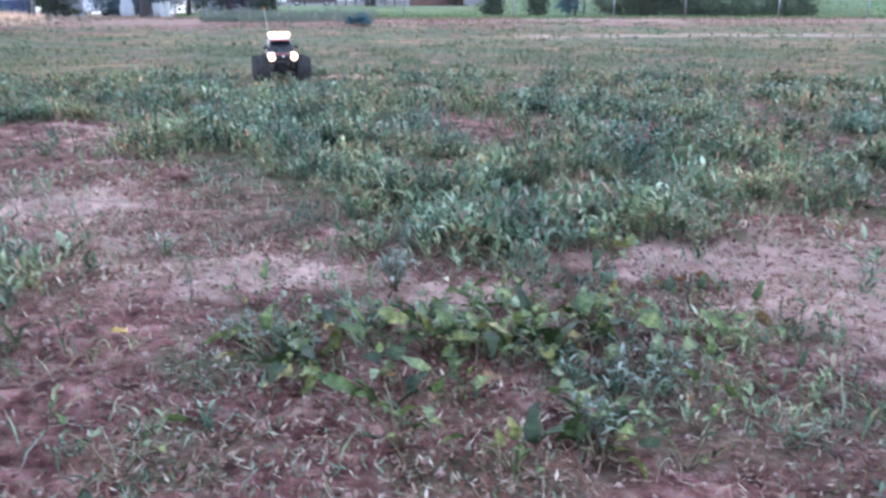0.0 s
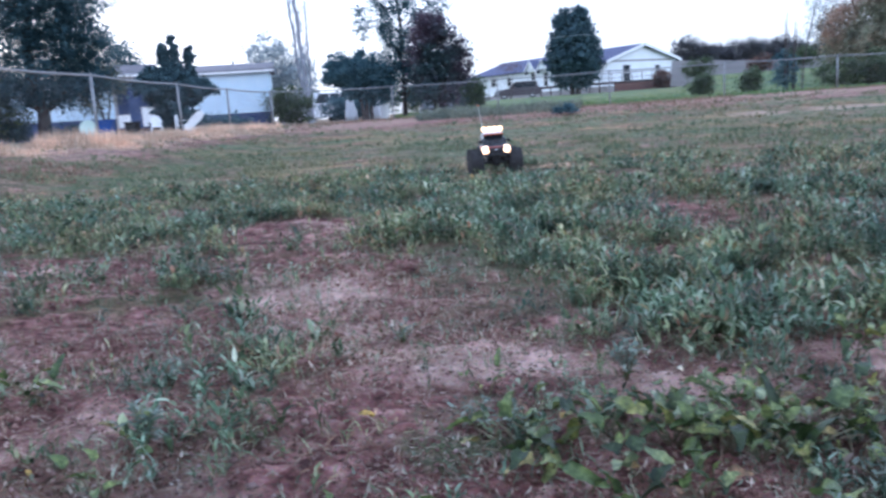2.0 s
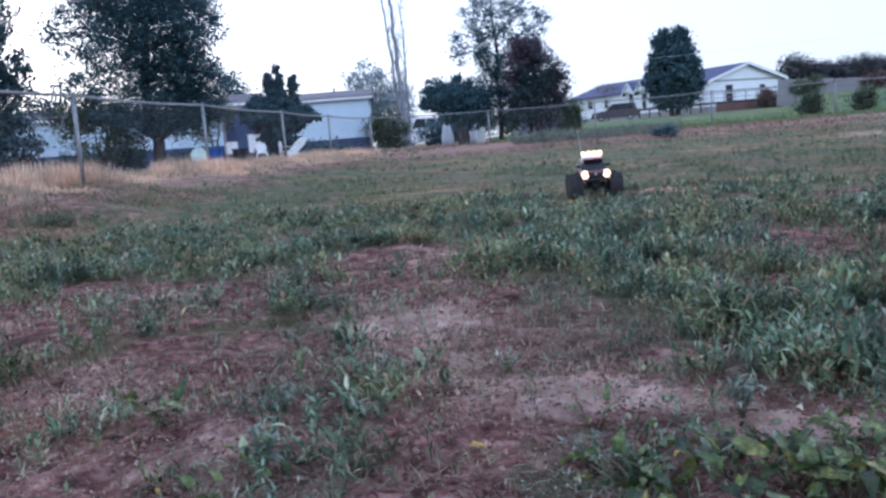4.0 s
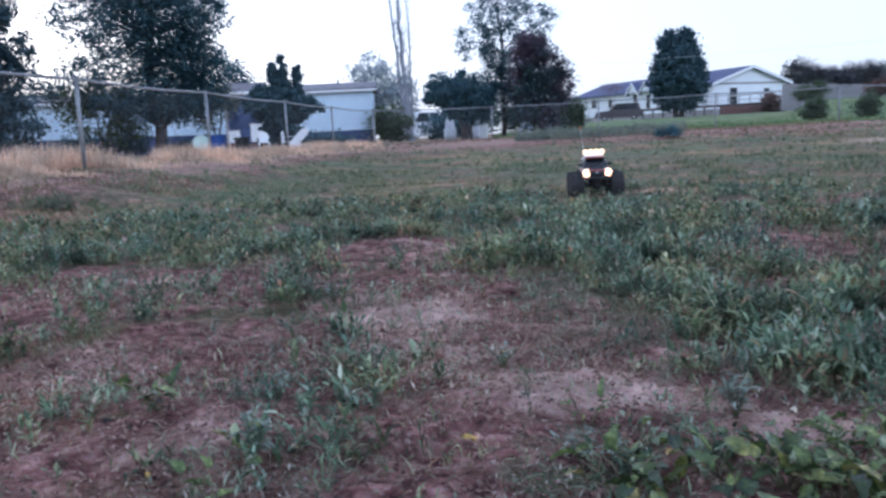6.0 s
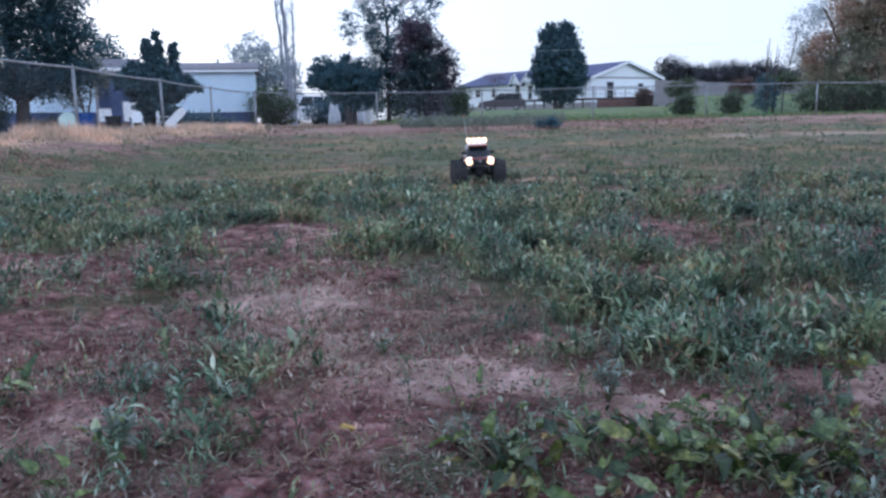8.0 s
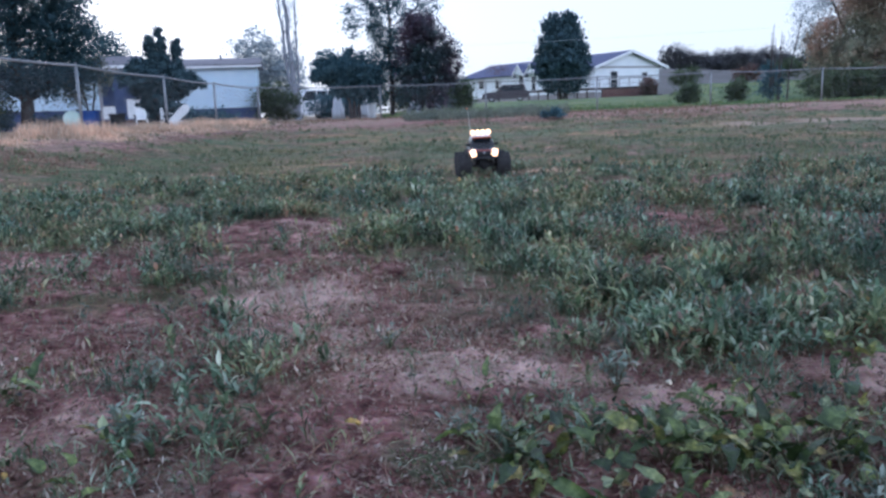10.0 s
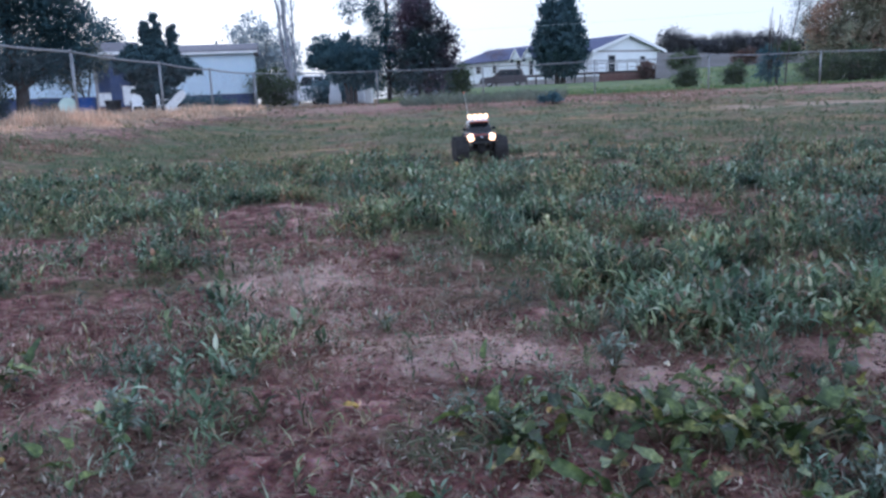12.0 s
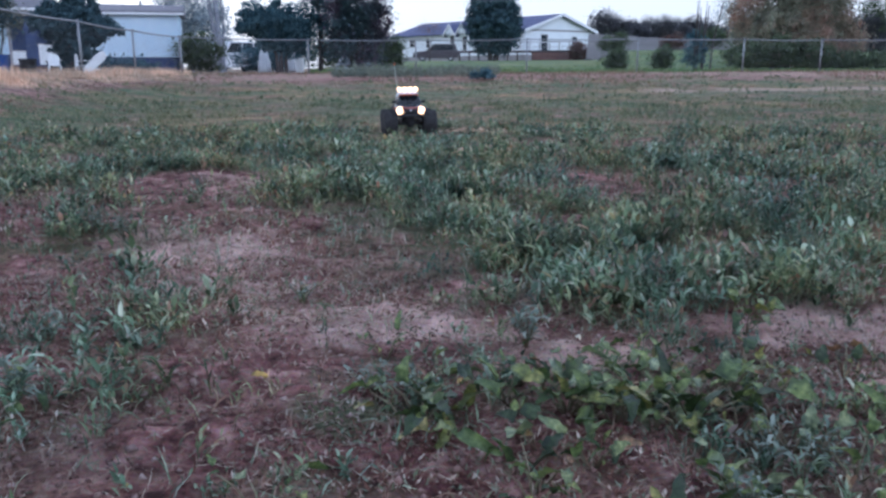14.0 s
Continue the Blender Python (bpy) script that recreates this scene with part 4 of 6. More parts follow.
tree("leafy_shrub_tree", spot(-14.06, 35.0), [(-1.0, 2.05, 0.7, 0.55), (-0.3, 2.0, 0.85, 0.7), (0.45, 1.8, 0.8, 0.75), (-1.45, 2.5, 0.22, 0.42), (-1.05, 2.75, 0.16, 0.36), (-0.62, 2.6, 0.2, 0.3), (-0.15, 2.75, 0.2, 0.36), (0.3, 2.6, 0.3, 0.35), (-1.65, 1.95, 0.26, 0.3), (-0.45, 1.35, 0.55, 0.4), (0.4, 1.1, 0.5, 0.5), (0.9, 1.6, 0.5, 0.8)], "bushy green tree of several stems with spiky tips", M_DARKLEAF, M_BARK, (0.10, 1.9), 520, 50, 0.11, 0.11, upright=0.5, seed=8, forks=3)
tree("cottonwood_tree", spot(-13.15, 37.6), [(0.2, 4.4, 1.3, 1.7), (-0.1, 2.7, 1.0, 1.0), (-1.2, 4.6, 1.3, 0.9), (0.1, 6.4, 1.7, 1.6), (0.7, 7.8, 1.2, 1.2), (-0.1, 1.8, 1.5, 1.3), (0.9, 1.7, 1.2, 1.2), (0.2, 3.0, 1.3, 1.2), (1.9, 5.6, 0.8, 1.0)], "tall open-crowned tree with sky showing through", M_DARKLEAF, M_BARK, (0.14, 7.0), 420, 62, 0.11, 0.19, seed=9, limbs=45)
tree("plum_tree", spot(-10.6, 35.3), [(-0.1, 1.4, 1.3, 1.35), (-0.15, 2.9, 1.2, 1.35), (-0.3, 3.8, 0.75, 0.9), (0.95, 2.2, 0.5, 1.1)], "dense purple-leaved tree rounded to the ground", M_REDLEAF, M_BARK, (0.10, 3.4), 420, 56, 0.13, 0.18, seed=10, forks=3)
tree("yard_shrub", spot(-21.9, 42.6), [(0, 1.2, 0.95, 1.2), (0.7, 0.9, 0.7, 0.9), (-0.7, 1.0, 0.7, 1.0)], "dark green shrub at the mobile home's corner", M_GREENLEAF, M_BARK, (0.05, 1.2), 170, 34, 0.14, 0.17, seed=12)
tree("yard_shrub", spot(-19.5, 44.0), [(0, 0.7, 1.1, 0.7)], "low dark shrub in the yard beyond the fence", M_DARKLEAF, M_BARK, (0.05, 0.7), 80, 30, 0.15, 0.17, seed=13)
tree("yard_shrub", spot(-17.6, 43.5), [(0, 0.8, 0.9, 0.7), (0.7, 0.5, 0.6, 0.5)], "low dark shrub beside the parked van", M_DARKLEAF, M_BARK, (0.05, 0.7), 80, 30, 0.15, 0.17, seed=14)
tree("conifer_tree", spot(-10.0, 77.2), [(0, 1.7, 2.1, 1.2), (0.1, 3.2, 2.7, 1.7), (0, 4.8, 2.2, 1.6), (-0.85, 6.1, 0.75, 1.6), (0.6, 6.4, 0.8, 1.7)], "dense rounded dark conifer with two tops before the white house", M_CONIFER, M_BARK, (0.2, 5.5), 760, 46, 0.26, 0.24, upright=0.2, seed=15, forks=2)
tree("low_shrub", spot(-3.1, 22.2), [(0, 0.12, 0.36, 0.16)], "small dark shrub on the field's brown edge", M_DARKLEAF, M_BARK, (0.02, 0.15), 40, 26, 0.07, 0.06, seed=51)
for k, (x, y, w, h) in enumerate(((-31.0, 62.0, 2.2, 2.6), (-26.5, 64.0, 2.4, 2.2), (-22.0, 66.0, 2.6, 2.4), (-18.2, 62.0, 1.6, 2.6), (-15.6, 60.0, 0.9, 2.2))):
    tree("yard_shrub", spot(x, y), [(-0.4 * w, h * 0.45, w * 0.7, h * 0.48), (0.4 * w, h * 0.5, w * 0.7, h * 0.5)], "dark bushy growth at the back of the yards", M_DARKLEAF if k % 2 else M_GREENLEAF, M_BARK, (0.06, h * 0.6), 150, 34, 0.2, 0.24, seed=60 + k, group="bushes behind the yards")
for k, (x, y, w, h) in enumerate(((0.75, 44.9, 0.52, 1.08), (3.1, 44.8, 0.44, 1.12))):
    tree("round_shrub", spot(x, y), [(0, h * 0.48, w, h * 0.5), (0.2, h * 0.75, w * 0.6, h * 0.35)], "loose green shrub on the grassy slope", M_GREENLEAF, M_BARK, (0.04, h * 0.7), 90, 30, 0.13, 0.16, seed=20 + k, group="shrubs on the slope")


def stick_shrub():
    ob = thing("stick_shrub", spot(4.75, 44.6), "half-dead shrub with bare sticks above green leaves", "shrub")
    r = np.random.default_rng(25)
    bm = bmesh.new()
    for k in range(7):
        x = r.normal() * 0.35
        q = Vector((x * 1.5 + r.normal() * 0.1, r.normal() * 0.2, r.uniform(2.6, 4.2)))
        mid = Vector((x * 1.1, 0, 1.4))
        tube(bm, (x, 0, -0.1), mid, 0.05, 0.036, 5, False)
        tube(bm, mid, q, 0.036, 0.014, 5, False)
    part("trunk", bm, M_BARK, ob)
    c, p = crown_points([(0, 0.9, 0.55, 0.9), (-0.1, 1.6, 0.3, 0.5)], 60, 24, 0.15, r)
    n = len(p)
    part("crown", raw_mesh("crown", *chips(p, r.uniform(0, 6.28, n), r.uniform(-0.3, 1.3, n), 0.14 * r.uniform(0.6, 1.4, n), np.full(n, 0.08)), M_DARKLEAF), None, ob)


stick_shrub()
tree("willow_tree", spot(9.8, 48.9), [(-0.3, 3.7, 1.3, 2.2), (0.9, 3.9, 1.4, 2.2), (0.2, 1.8, 2.6, 1.6), (-1.8, 2.6, 1.0, 1.6), (0.3, 5.7, 1.7, 1.5), (1.4, 5.0, 1.3, 1.5)], "broad brownish willow thinning at the top", M_WILLOW, M_BARK, (0.2, 5.6), 900, 70, 0.11, 0.28, upright=0.1, seed=30, forks=3)
tree("willow_tree", spot(12.2, 50.1), [(0.0, 3.6, 1.5, 2.3), (0.4, 1.7, 1.8, 1.5), (0.1, 5.6, 1.5, 1.5)], "brown-green willow beside its larger neighbour", M_WILLOW, M_BARK, (0.16, 5.4), 620, 70, 0.11, 0.26, upright=0.1, seed=31, forks=2)
tree("grey_tree", spot(7.7, 52.3), [(0.2, 4.4, 1.2, 1.7), (-0.3, 3.0, 0.9, 0.9), (0.6, 5.6, 0.7, 0.9)], "thin grey-leaved tree beside the willows", M_GREYLEAF, M_PALEBARK, (0.08, 4.6), 170, 34, 0.10, 0.26, seed=32)
tree("broad_green_tree", spot(18.2, 52.0), [(-0.8, 3.3, 2.6, 1.6), (0.4, 5.6, 3.0, 2.3), (1.0, 2.2, 2.8, 1.5)], "broad green tree at the field's far corner", M_GREENLEAF, M_BARK, (0.22, 5.0), 640, 50, 0.13, 0.26, seed=33)
tree("hedge_shrub", spot(8.8, 46.0), [(-1.3, 0.8, 1.2, 0.8), (0.4, 0.9, 1.3, 0.9), (1.9, 0.8, 1.1, 0.8)], "dark green hedge under the willows", M_GREENLEAF, M_BARK, (0.06, 0.9), 380, 44, 0.10, 0.16, seed=34)
tree("hedge_shrub", spot(13.8, 45.5), [(-1.6, 0.45, 1.3, 0.5), (0.8, 0.5, 1.5, 0.55), (2.8, 0.6, 1.2, 0.6)], "low mixed green hedge beyond the far fence", M_GREENLEAF, M_BARK, (0.06, 0.8), 340, 44, 0.10, 0.16, seed=35)
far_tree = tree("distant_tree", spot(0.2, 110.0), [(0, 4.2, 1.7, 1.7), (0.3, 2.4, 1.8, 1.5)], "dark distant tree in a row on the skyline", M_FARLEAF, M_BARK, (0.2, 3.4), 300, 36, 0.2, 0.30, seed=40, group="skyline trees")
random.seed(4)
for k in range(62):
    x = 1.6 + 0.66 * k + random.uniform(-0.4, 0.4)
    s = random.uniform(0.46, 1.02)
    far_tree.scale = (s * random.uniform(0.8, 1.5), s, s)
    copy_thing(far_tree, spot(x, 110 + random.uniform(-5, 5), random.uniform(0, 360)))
far_tree.scale = (1.1, 1.1, 1.1)


# ---- buildings ----
def window(ob, m, w, h, frame_mat=None):
    """A framed sash window standing 3 cm proud of a wall; local x along the wall, y out of it, origin at its lower middle."""
    bm = bmesh.new()
    for x0, x1, z0, z1 in ((-w / 2, w / 2, 0, 0.09), (-w / 2, w / 2, h - 0.09, h), (-w / 2, -w / 2 + 0.09, 0.09, h - 0.09), (w / 2 - 0.09, w / 2, 0.09, h - 0.09), (-w / 2 + 0.09, w / 2 - 0.09, h / 2 - 0.03, h / 2 + 0.03)):
        box(bm, x0, 0.0, z0, x1, 0.06, z1)
    win = part("window", bm, frame_mat or M_TRIM, ob, m=m)
    for z0, z1 in ((0.09, h / 2 - 0.03), (h / 2 + 0.03, h - 0.09)):
        part("pane", box(bmesh.new(), -w / 2 + 0.09, 0.003, z0, w / 2 - 0.09, 0.02, z1), M_DARKGLASS, win)
    return win


def lap_wall(x0, y0, x1, y1, z0, z1, thick=0.14, lap=0.2):
    """A straight wall of lapped boards from one plan point to another, facing the left of that way."""
    a, b = Vector((x0, y0, 0)), Vector((x1, y1, 0))
    u = (b - a).normalized()
    n = Vector((-u.y, u.x, 0))
    outline, z = [(-thick, z1), (-thick, z0)], z0
    while z < z1 - 1e-4:
        t = min(z + lap, z1)
        outline += [(0.016, z), (0.0, t)]
        z = t
    bm = bmesh.new()
    p, q = ([bm.verts.new(e + n * d + Vector((0, 0, h))) for d, h in outline] for e in (a, b))
    bm.faces.new(p)
    bm.faces.new(q[::-1])
    for i in range(len(p)):
        j = (i + 1) % len(p)
        bm.faces.new((p[i], q[i], q[j], p[j]))
    return bm


def mobile_home(m, length, depth, eave, roof_rise, skirt, label, wall_mat, roof_mat, windows=()):
    """Local x along the front, y away from the front (front at y = 0), z from the ground."""
    ob = thing("mobile_home", m, label, "house")
    for name, a in (("front_wall", (length, 0, 0, 0)), ("back_wall", (0, depth, length, depth)), ("end_wall", (0, 0, 0, depth)), ("end_wall", (length, depth, length, 0))):
        bm = lap_wall(*a, skirt, eave)
        part(name, bm, wall_mat, ob)
    part("skirting", box(bmesh.new(), 0.05, 0.05, -0.3, length - 0.05, depth - 0.05, skirt - 0.004), M_SKIRT, ob, "navy blue skirting")
    o = 0.28
    bm = prism(bmesh.new(), [(-o, eave), (-o, eave + 0.14), (depth / 2, eave + roof_rise), (depth + o, eave + 0.14), (depth + o, eave)], -o, length + o)
    roof = part("roof", bm, roof_mat, ob)
    part("fascia", box(bmesh.new(), -o, -o - 0.03, eave - 0.06, length + o, -o - 0.003, eave + 0.06), M_TRIM, roof)
    for x in (length * 0.22, length * 0.71):
        part("roof_vent", tube(bmesh.new(), (x, depth * 0.4, eave + roof_rise * 0.7), (x, depth * 0.4, eave + roof_rise + 0.18), 0.06, 0.06, 10), M_STEEL, roof)
    for x, z, w, h in windows:
        window(ob, pose(x, -0.02, z, 0, 0, 180), w, h)
    return ob


mobile_home(pose(-29.0, 38.95, 0.22, 0, 0, 26.5), 7.0, 4.3, 3.22, 0.62, 0.95, "pale blue mobile home with a dark shallow roof and navy skirting", M_SIDING, M_ROOF)
mobile_home(pose(-33.0, 24.8, 0.35, 0, 0, 72), 14.5, 4.3, 2.55, 0.62, 0.92, "long pale blue mobile home seen behind trees", M_SIDING, M_ROOF)


def porch():
    ob = thing("porch", pose(-25.3, 33.4, float(land(-25.3, 33.4)), 0, 0, 37), "small pale-edged porch roof on grey posts", "porch")
    bm = prism(bmesh.new(), [(-1.0, 2.75), (-1.0, 2.87), (0, 3.35), (1.0, 2.87), (1.0, 2.75)], -1.0, 1.0)
    part("roof", bm, M_ROOF, ob)
    part("eave_board", box(bmesh.new(), -1.0, -1.03, 2.73, 1.0, -1.004, 2.86), M_TRIM, ob)
    for x in (-0.9, 0.9):
        for y in (-0.9, 0.9):
            part("post", box(bmesh.new(), x - 0.04, y - 0.04, 0.35, x + 0.04, y + 0.04, 2.75), M_GREYWOOD, ob)
    part("deck", box(bmesh.new(), -1.0, -1.0, 0.2, 1.0, 1.0, 0.35), M_WOOD, ob)
    # navy boxes added as the shade below the deck and inside the porch
    part("deck_skirt", box(bmesh.new(), -0.96, -0.96, -0.1, 0.96, 0.96, 0.196), M_SKIRT, ob)
    part("back_screen", box(bmesh.new(), -0.85, 0.86, 0.354, 0.85, 0.9, 2.74), M_SKIRT, ob, "dark sheet standing in for the porch's shaded inside")
    for x0, x1, z1 in ((-0.84, -0.3, 1.0), (0.22, 0.84, 1.3)):
        panel = part("railing_panel", soften(box(bmesh.new(), x0, -0.92, 0.42, x1, -0.88, z1), 0.006), M_TRIM, ob, "white railing panel")
        part("cap", box(bmesh.new(), x0 - 0.01, -0.94, z1 + 0.002, x1 + 0.01, -0.86, z1 + 0.04), M_GREYWOOD, panel)
    screen_door = part("screen_door", box(bmesh.new(), -0.28, -0.90, 0.36, 0.2, -0.87, 2.3), M_SKIRT, ob, "dark screen door")
    part("handle", tube(bmesh.new(), (0.14, -0.93, 1.2), (0.14, -0.93, 1.36), 0.012, 0.012, 6), M_STEEL, screen_door)
    part("beam", box(bmesh.new(), -0.94, -0.94, 2.5, 0.94, -0.862, 2.72), M_GREYWOOD, ob)
    lamp = thing("porch_lamp", ob.matrix_basis @ pose(0.2, -1.1, 2.27), "lit white porch lamp hung under the porch roof", "lamp")
    part("bulb", lathe(bmesh.new(), [(0.02, 0.0), (0.10, 0.05), (0.13, 0.13), (0.09, 0.22), (0.02, 0.25)], 14), M_LAMPGLOW, lamp, "glowing globe", True)
    part("bracket", tube(bmesh.new(), (0, 0, 0.24), (0, 0, 0.46), 0.02, 0.02, 8), M_BLACKTRIM, lamp)


porch()


def white_house():
    X, Y = Vector((-0.7506, 0.6607, 0)), Vector((-0.6607, -0.7506, 0))
    m = Matrix(((X.x, Y.x, 0, -1.25), (X.y, Y.y, 0, 100.6), (0, 0, 1, 1.25), (0, 0, 0, 1)))
    ob = thing("white_house", m, "long white house with a slate-blue roof and a small porch gable", "house")
    L, D, eave, ridge, foot = 26.0, 10.8, 3.45, 5.15, 0.75
    for name, a in (("front_wall", (L, D, 0, D)), ("back_wall", (0, 0, L, 0)), ("end_wall", (0, D, 0, 0)), ("end_wall", (L, 0, L, D))):
        part(name, lap_wall(a[2], a[3], a[0], a[1], foot, eave, 0.15), M_WHITE, ob)
    part("foundation", box(bmesh.new(), 0.06, 0.06, -0.6, L - 0.06, D - 0.06, foot - 0.004), M_GREYWOOD, ob)
    for x in (-0.01, L - 0.13):
        part("gable", prism(bmesh.new(), [(0.0, eave), (D / 2, ridge - 0.1), (D, eave)], x, x + 0.14), M_WHITE, ob)
    o = 0.5
    drop = o * (ridge - eave) / (D / 2)
    for sgn in (0, 1):
        y0, y1 = (-o, D / 2) if sgn == 0 else (D + o, D / 2)
        bm = prism(bmesh.new(), [(y0, eave - drop), (y0, eave - drop + 0.16), (y1, ridge + 0.16), (y1, ridge)], -o, L + o)
        part("roof", bm, M_ROOFBLUE, ob)
        bm = prism(bmesh.new(), [(y0, eave - drop - 0.12), (y0, eave - drop + 0.2), (y1, ridge + 0.2), (y1, ridge - 0.12)], -o - 0.06, -o - 0.004)
        part("bargeboard", bm, M_TRIM, ob)
    part("gable_band", box(bmesh.new(), -0.06, 0.3, eave - 0.1, -0.014, D - 0.3, eave + 0.08), M_GREYWOOD, ob)
    for y, z, w, h in ((3.0, 1.75, 1.0, 1.15), (7.9, 1.15, 1.25, 1.9)):
        window(ob, m=pose(-0.02, y, z, 0, 0, 90), w=w, h=h)
    for x in (13.0, 10.6):
        bm = prism(bmesh.new(), [(x - 0.95, eave - 0.15), (x, eave + 0.95), (x + 0.95, eave - 0.15)], D - 2.6, D + 0.5, "y")
        peak = part("porch_peak", bm, M_WHITE, ob)
        for q in (-1, 1):
            bm = prism(bmesh.new(), [(x, eave + 0.97), (x, eave + 1.12), (x + q * 1.2, eave - 0.27), (x + q * 1.2, eave - 0.42)], D - 2.6, D + 0.6, "y")
            part("peak_roof", bm, M_ROOFBLUE, peak)
            bm = prism(bmesh.new(), [(x, eave + 0.90), (x, eave + 1.16), (x + q * 1.24, eave - 0.25), (x + q * 1.24, eave - 0.50)], D + 0.604, D + 0.66, "y")
            part("bargeboard", bm, M_TRIM, peak)
    for x, z, w, h in ((13.0, 1.3, 1.0, 2.0), (10.6, 1.3, 0.9, 1.8), (21.5, 1.9, 1.3, 1.2), (8.0, 1.8, 1.4, 1.2), (4.0, 1.8, 1.2, 1.2), (18.0, 1.8, 1.0, 1.2)):
        window(ob, pose(x, D + 0.02, z, 0, 0, 0), w, h)


white_house()


def deck():
    ob = thing("timber_deck", pose(-16.3, 89.7, 1.2, 0, 0, 2), "long raised brown timber deck with railing and lattice skirt", "deck")
    part("floor", box(bmesh.new(), 0, -1.3, 1.02, 15.9, 1.3, 1.12), M_DARKWOOD, ob)
    part("edge_board", box(bmesh.new(), 0, -1.36, 0.92, 15.9, -1.304, 1.16), M_DARKWOOD, ob)
    for k in range(16):
        x = 0.1 + k * 1.04
        part("post", box(bmesh.new(), x - 0.07, -1.29, -0.5, x + 0.07, -1.15, 1.02), M_DARKWOOD, ob)
    for k in range(7):
        x = 7.6 + k * 1.04
        part("rail_post", box(bmesh.new(), x, -1.26, 1.12, x + 0.09, -1.16, 2.0), M_GREYWOOD, ob)
    part("handrail", box(bmesh.new(), 7.5, -1.28, 2.0, 14.0, -1.14, 2.08), M_GREYWOOD, ob)
    part("lower_rail", box(bmesh.new(), 7.5, -1.25, 1.5, 14.0, -1.17, 1.55), M_GREYWOOD, ob)
    shared = finish("slat", box(bmesh.new(), 0, -1.37, -0.1, 0.13, -1.34, 0.92), M_RUSTWOOD)
    for k in range(26):
        part("slat", shared, None, ob, "reddish skirt board" if k == 0 else "", m=pose(9.0 + k * 0.18, 0, 0))
    # black sheet put in as the shadow under the deck
    part("dark_backing", box(bmesh.new(), 8.8, 1.0, -0.3, 15.7, 1.1, 1.0), M_BLACKTRIM, ob)
    for x in (15.3, 15.75):
        part("corner_post", box(bmesh.new(), x, -1.42, -0.3, x + 0.1, -1.375, 1.1), M_TRIM, ob, "white corner post")


deck()
tree("rusty_tree", spot(-16.3, 78.2), [(0.0, 3.2, 1.3, 0.5), (-0.5, 2.8, 0.8, 0.4), (0.6, 2.8, 0.7, 0.4), (0.0, 1.2, 0.5, 0.7)], "thin small tree with sparse rust-brown leaves", M_RUSTLEAF, M_BARK, (0.05, 2.6), 60, 18, 0.09, 0.22, seed=46, forks=2)
for k, (x, y, w, h) in enumerate(((1.0, 66.5, 1.3, 1.5), (5.4, 67.0, 1.0, 1.2), (8.2, 67.5, 1.4, 1.6), (11.4, 68.0, 1.0, 1.4), (14.6, 68.5, 1.6, 1.5), (18.5, 69.0, 1.8, 1.7))):
    tree("slope_shrub", spot(x, y), [(-0.35 * w, h * 0.45, w * 0.6, h * 0.45), (0.35 * w, h * 0.55, w * 0.55, h * 0.5)], "reddish-brown shrub before the board fence" if k % 2 else "dark green shrub before the board fence", M_RUSTLEAF if k % 2 else M_GREENLEAF, M_BARK, (0.05, h * 0.6), 110, 34, 0.13, 0.2, seed=120 + k, group="shrubs along the board fence")
tree("round_shrub", spot(-2.4, 88.4), [(0, 0.95, 0.95, 0.9)], "round reddish shrub before the timber deck", M_RUSTLEAF, M_BARK, (0.06, 1.0), 90, 30, 0.2, 0.2, seed=44)


def board_fence():
    ob = thing("board_fence", pose(-1.2, 70.5, 2.0, 0, 4, 14), "weathered grey-brown board fence on the rise", "fence")
    aged = plain("aged_brown_boards", (0.22, 0.205, 0.22), (0.34, 0.32, 0.33), 2, 0.85)
    shared = finish("board", box(bmesh.new(), 0, 0, -0.75, 0.19, 0.03, 1.35), aged)
    r = random.Random(3)
    for k in range(150):
        part("board", shared, None, ob, m=pose(k * 0.2, 0, r.uniform(-0.05, 0.04), 0, 0, 0))
    part("rail", box(bmesh.new(), 0, 0.034, 0.9, 30, 0.09, 1.0), M_GREYWOOD, ob)


board_fence()


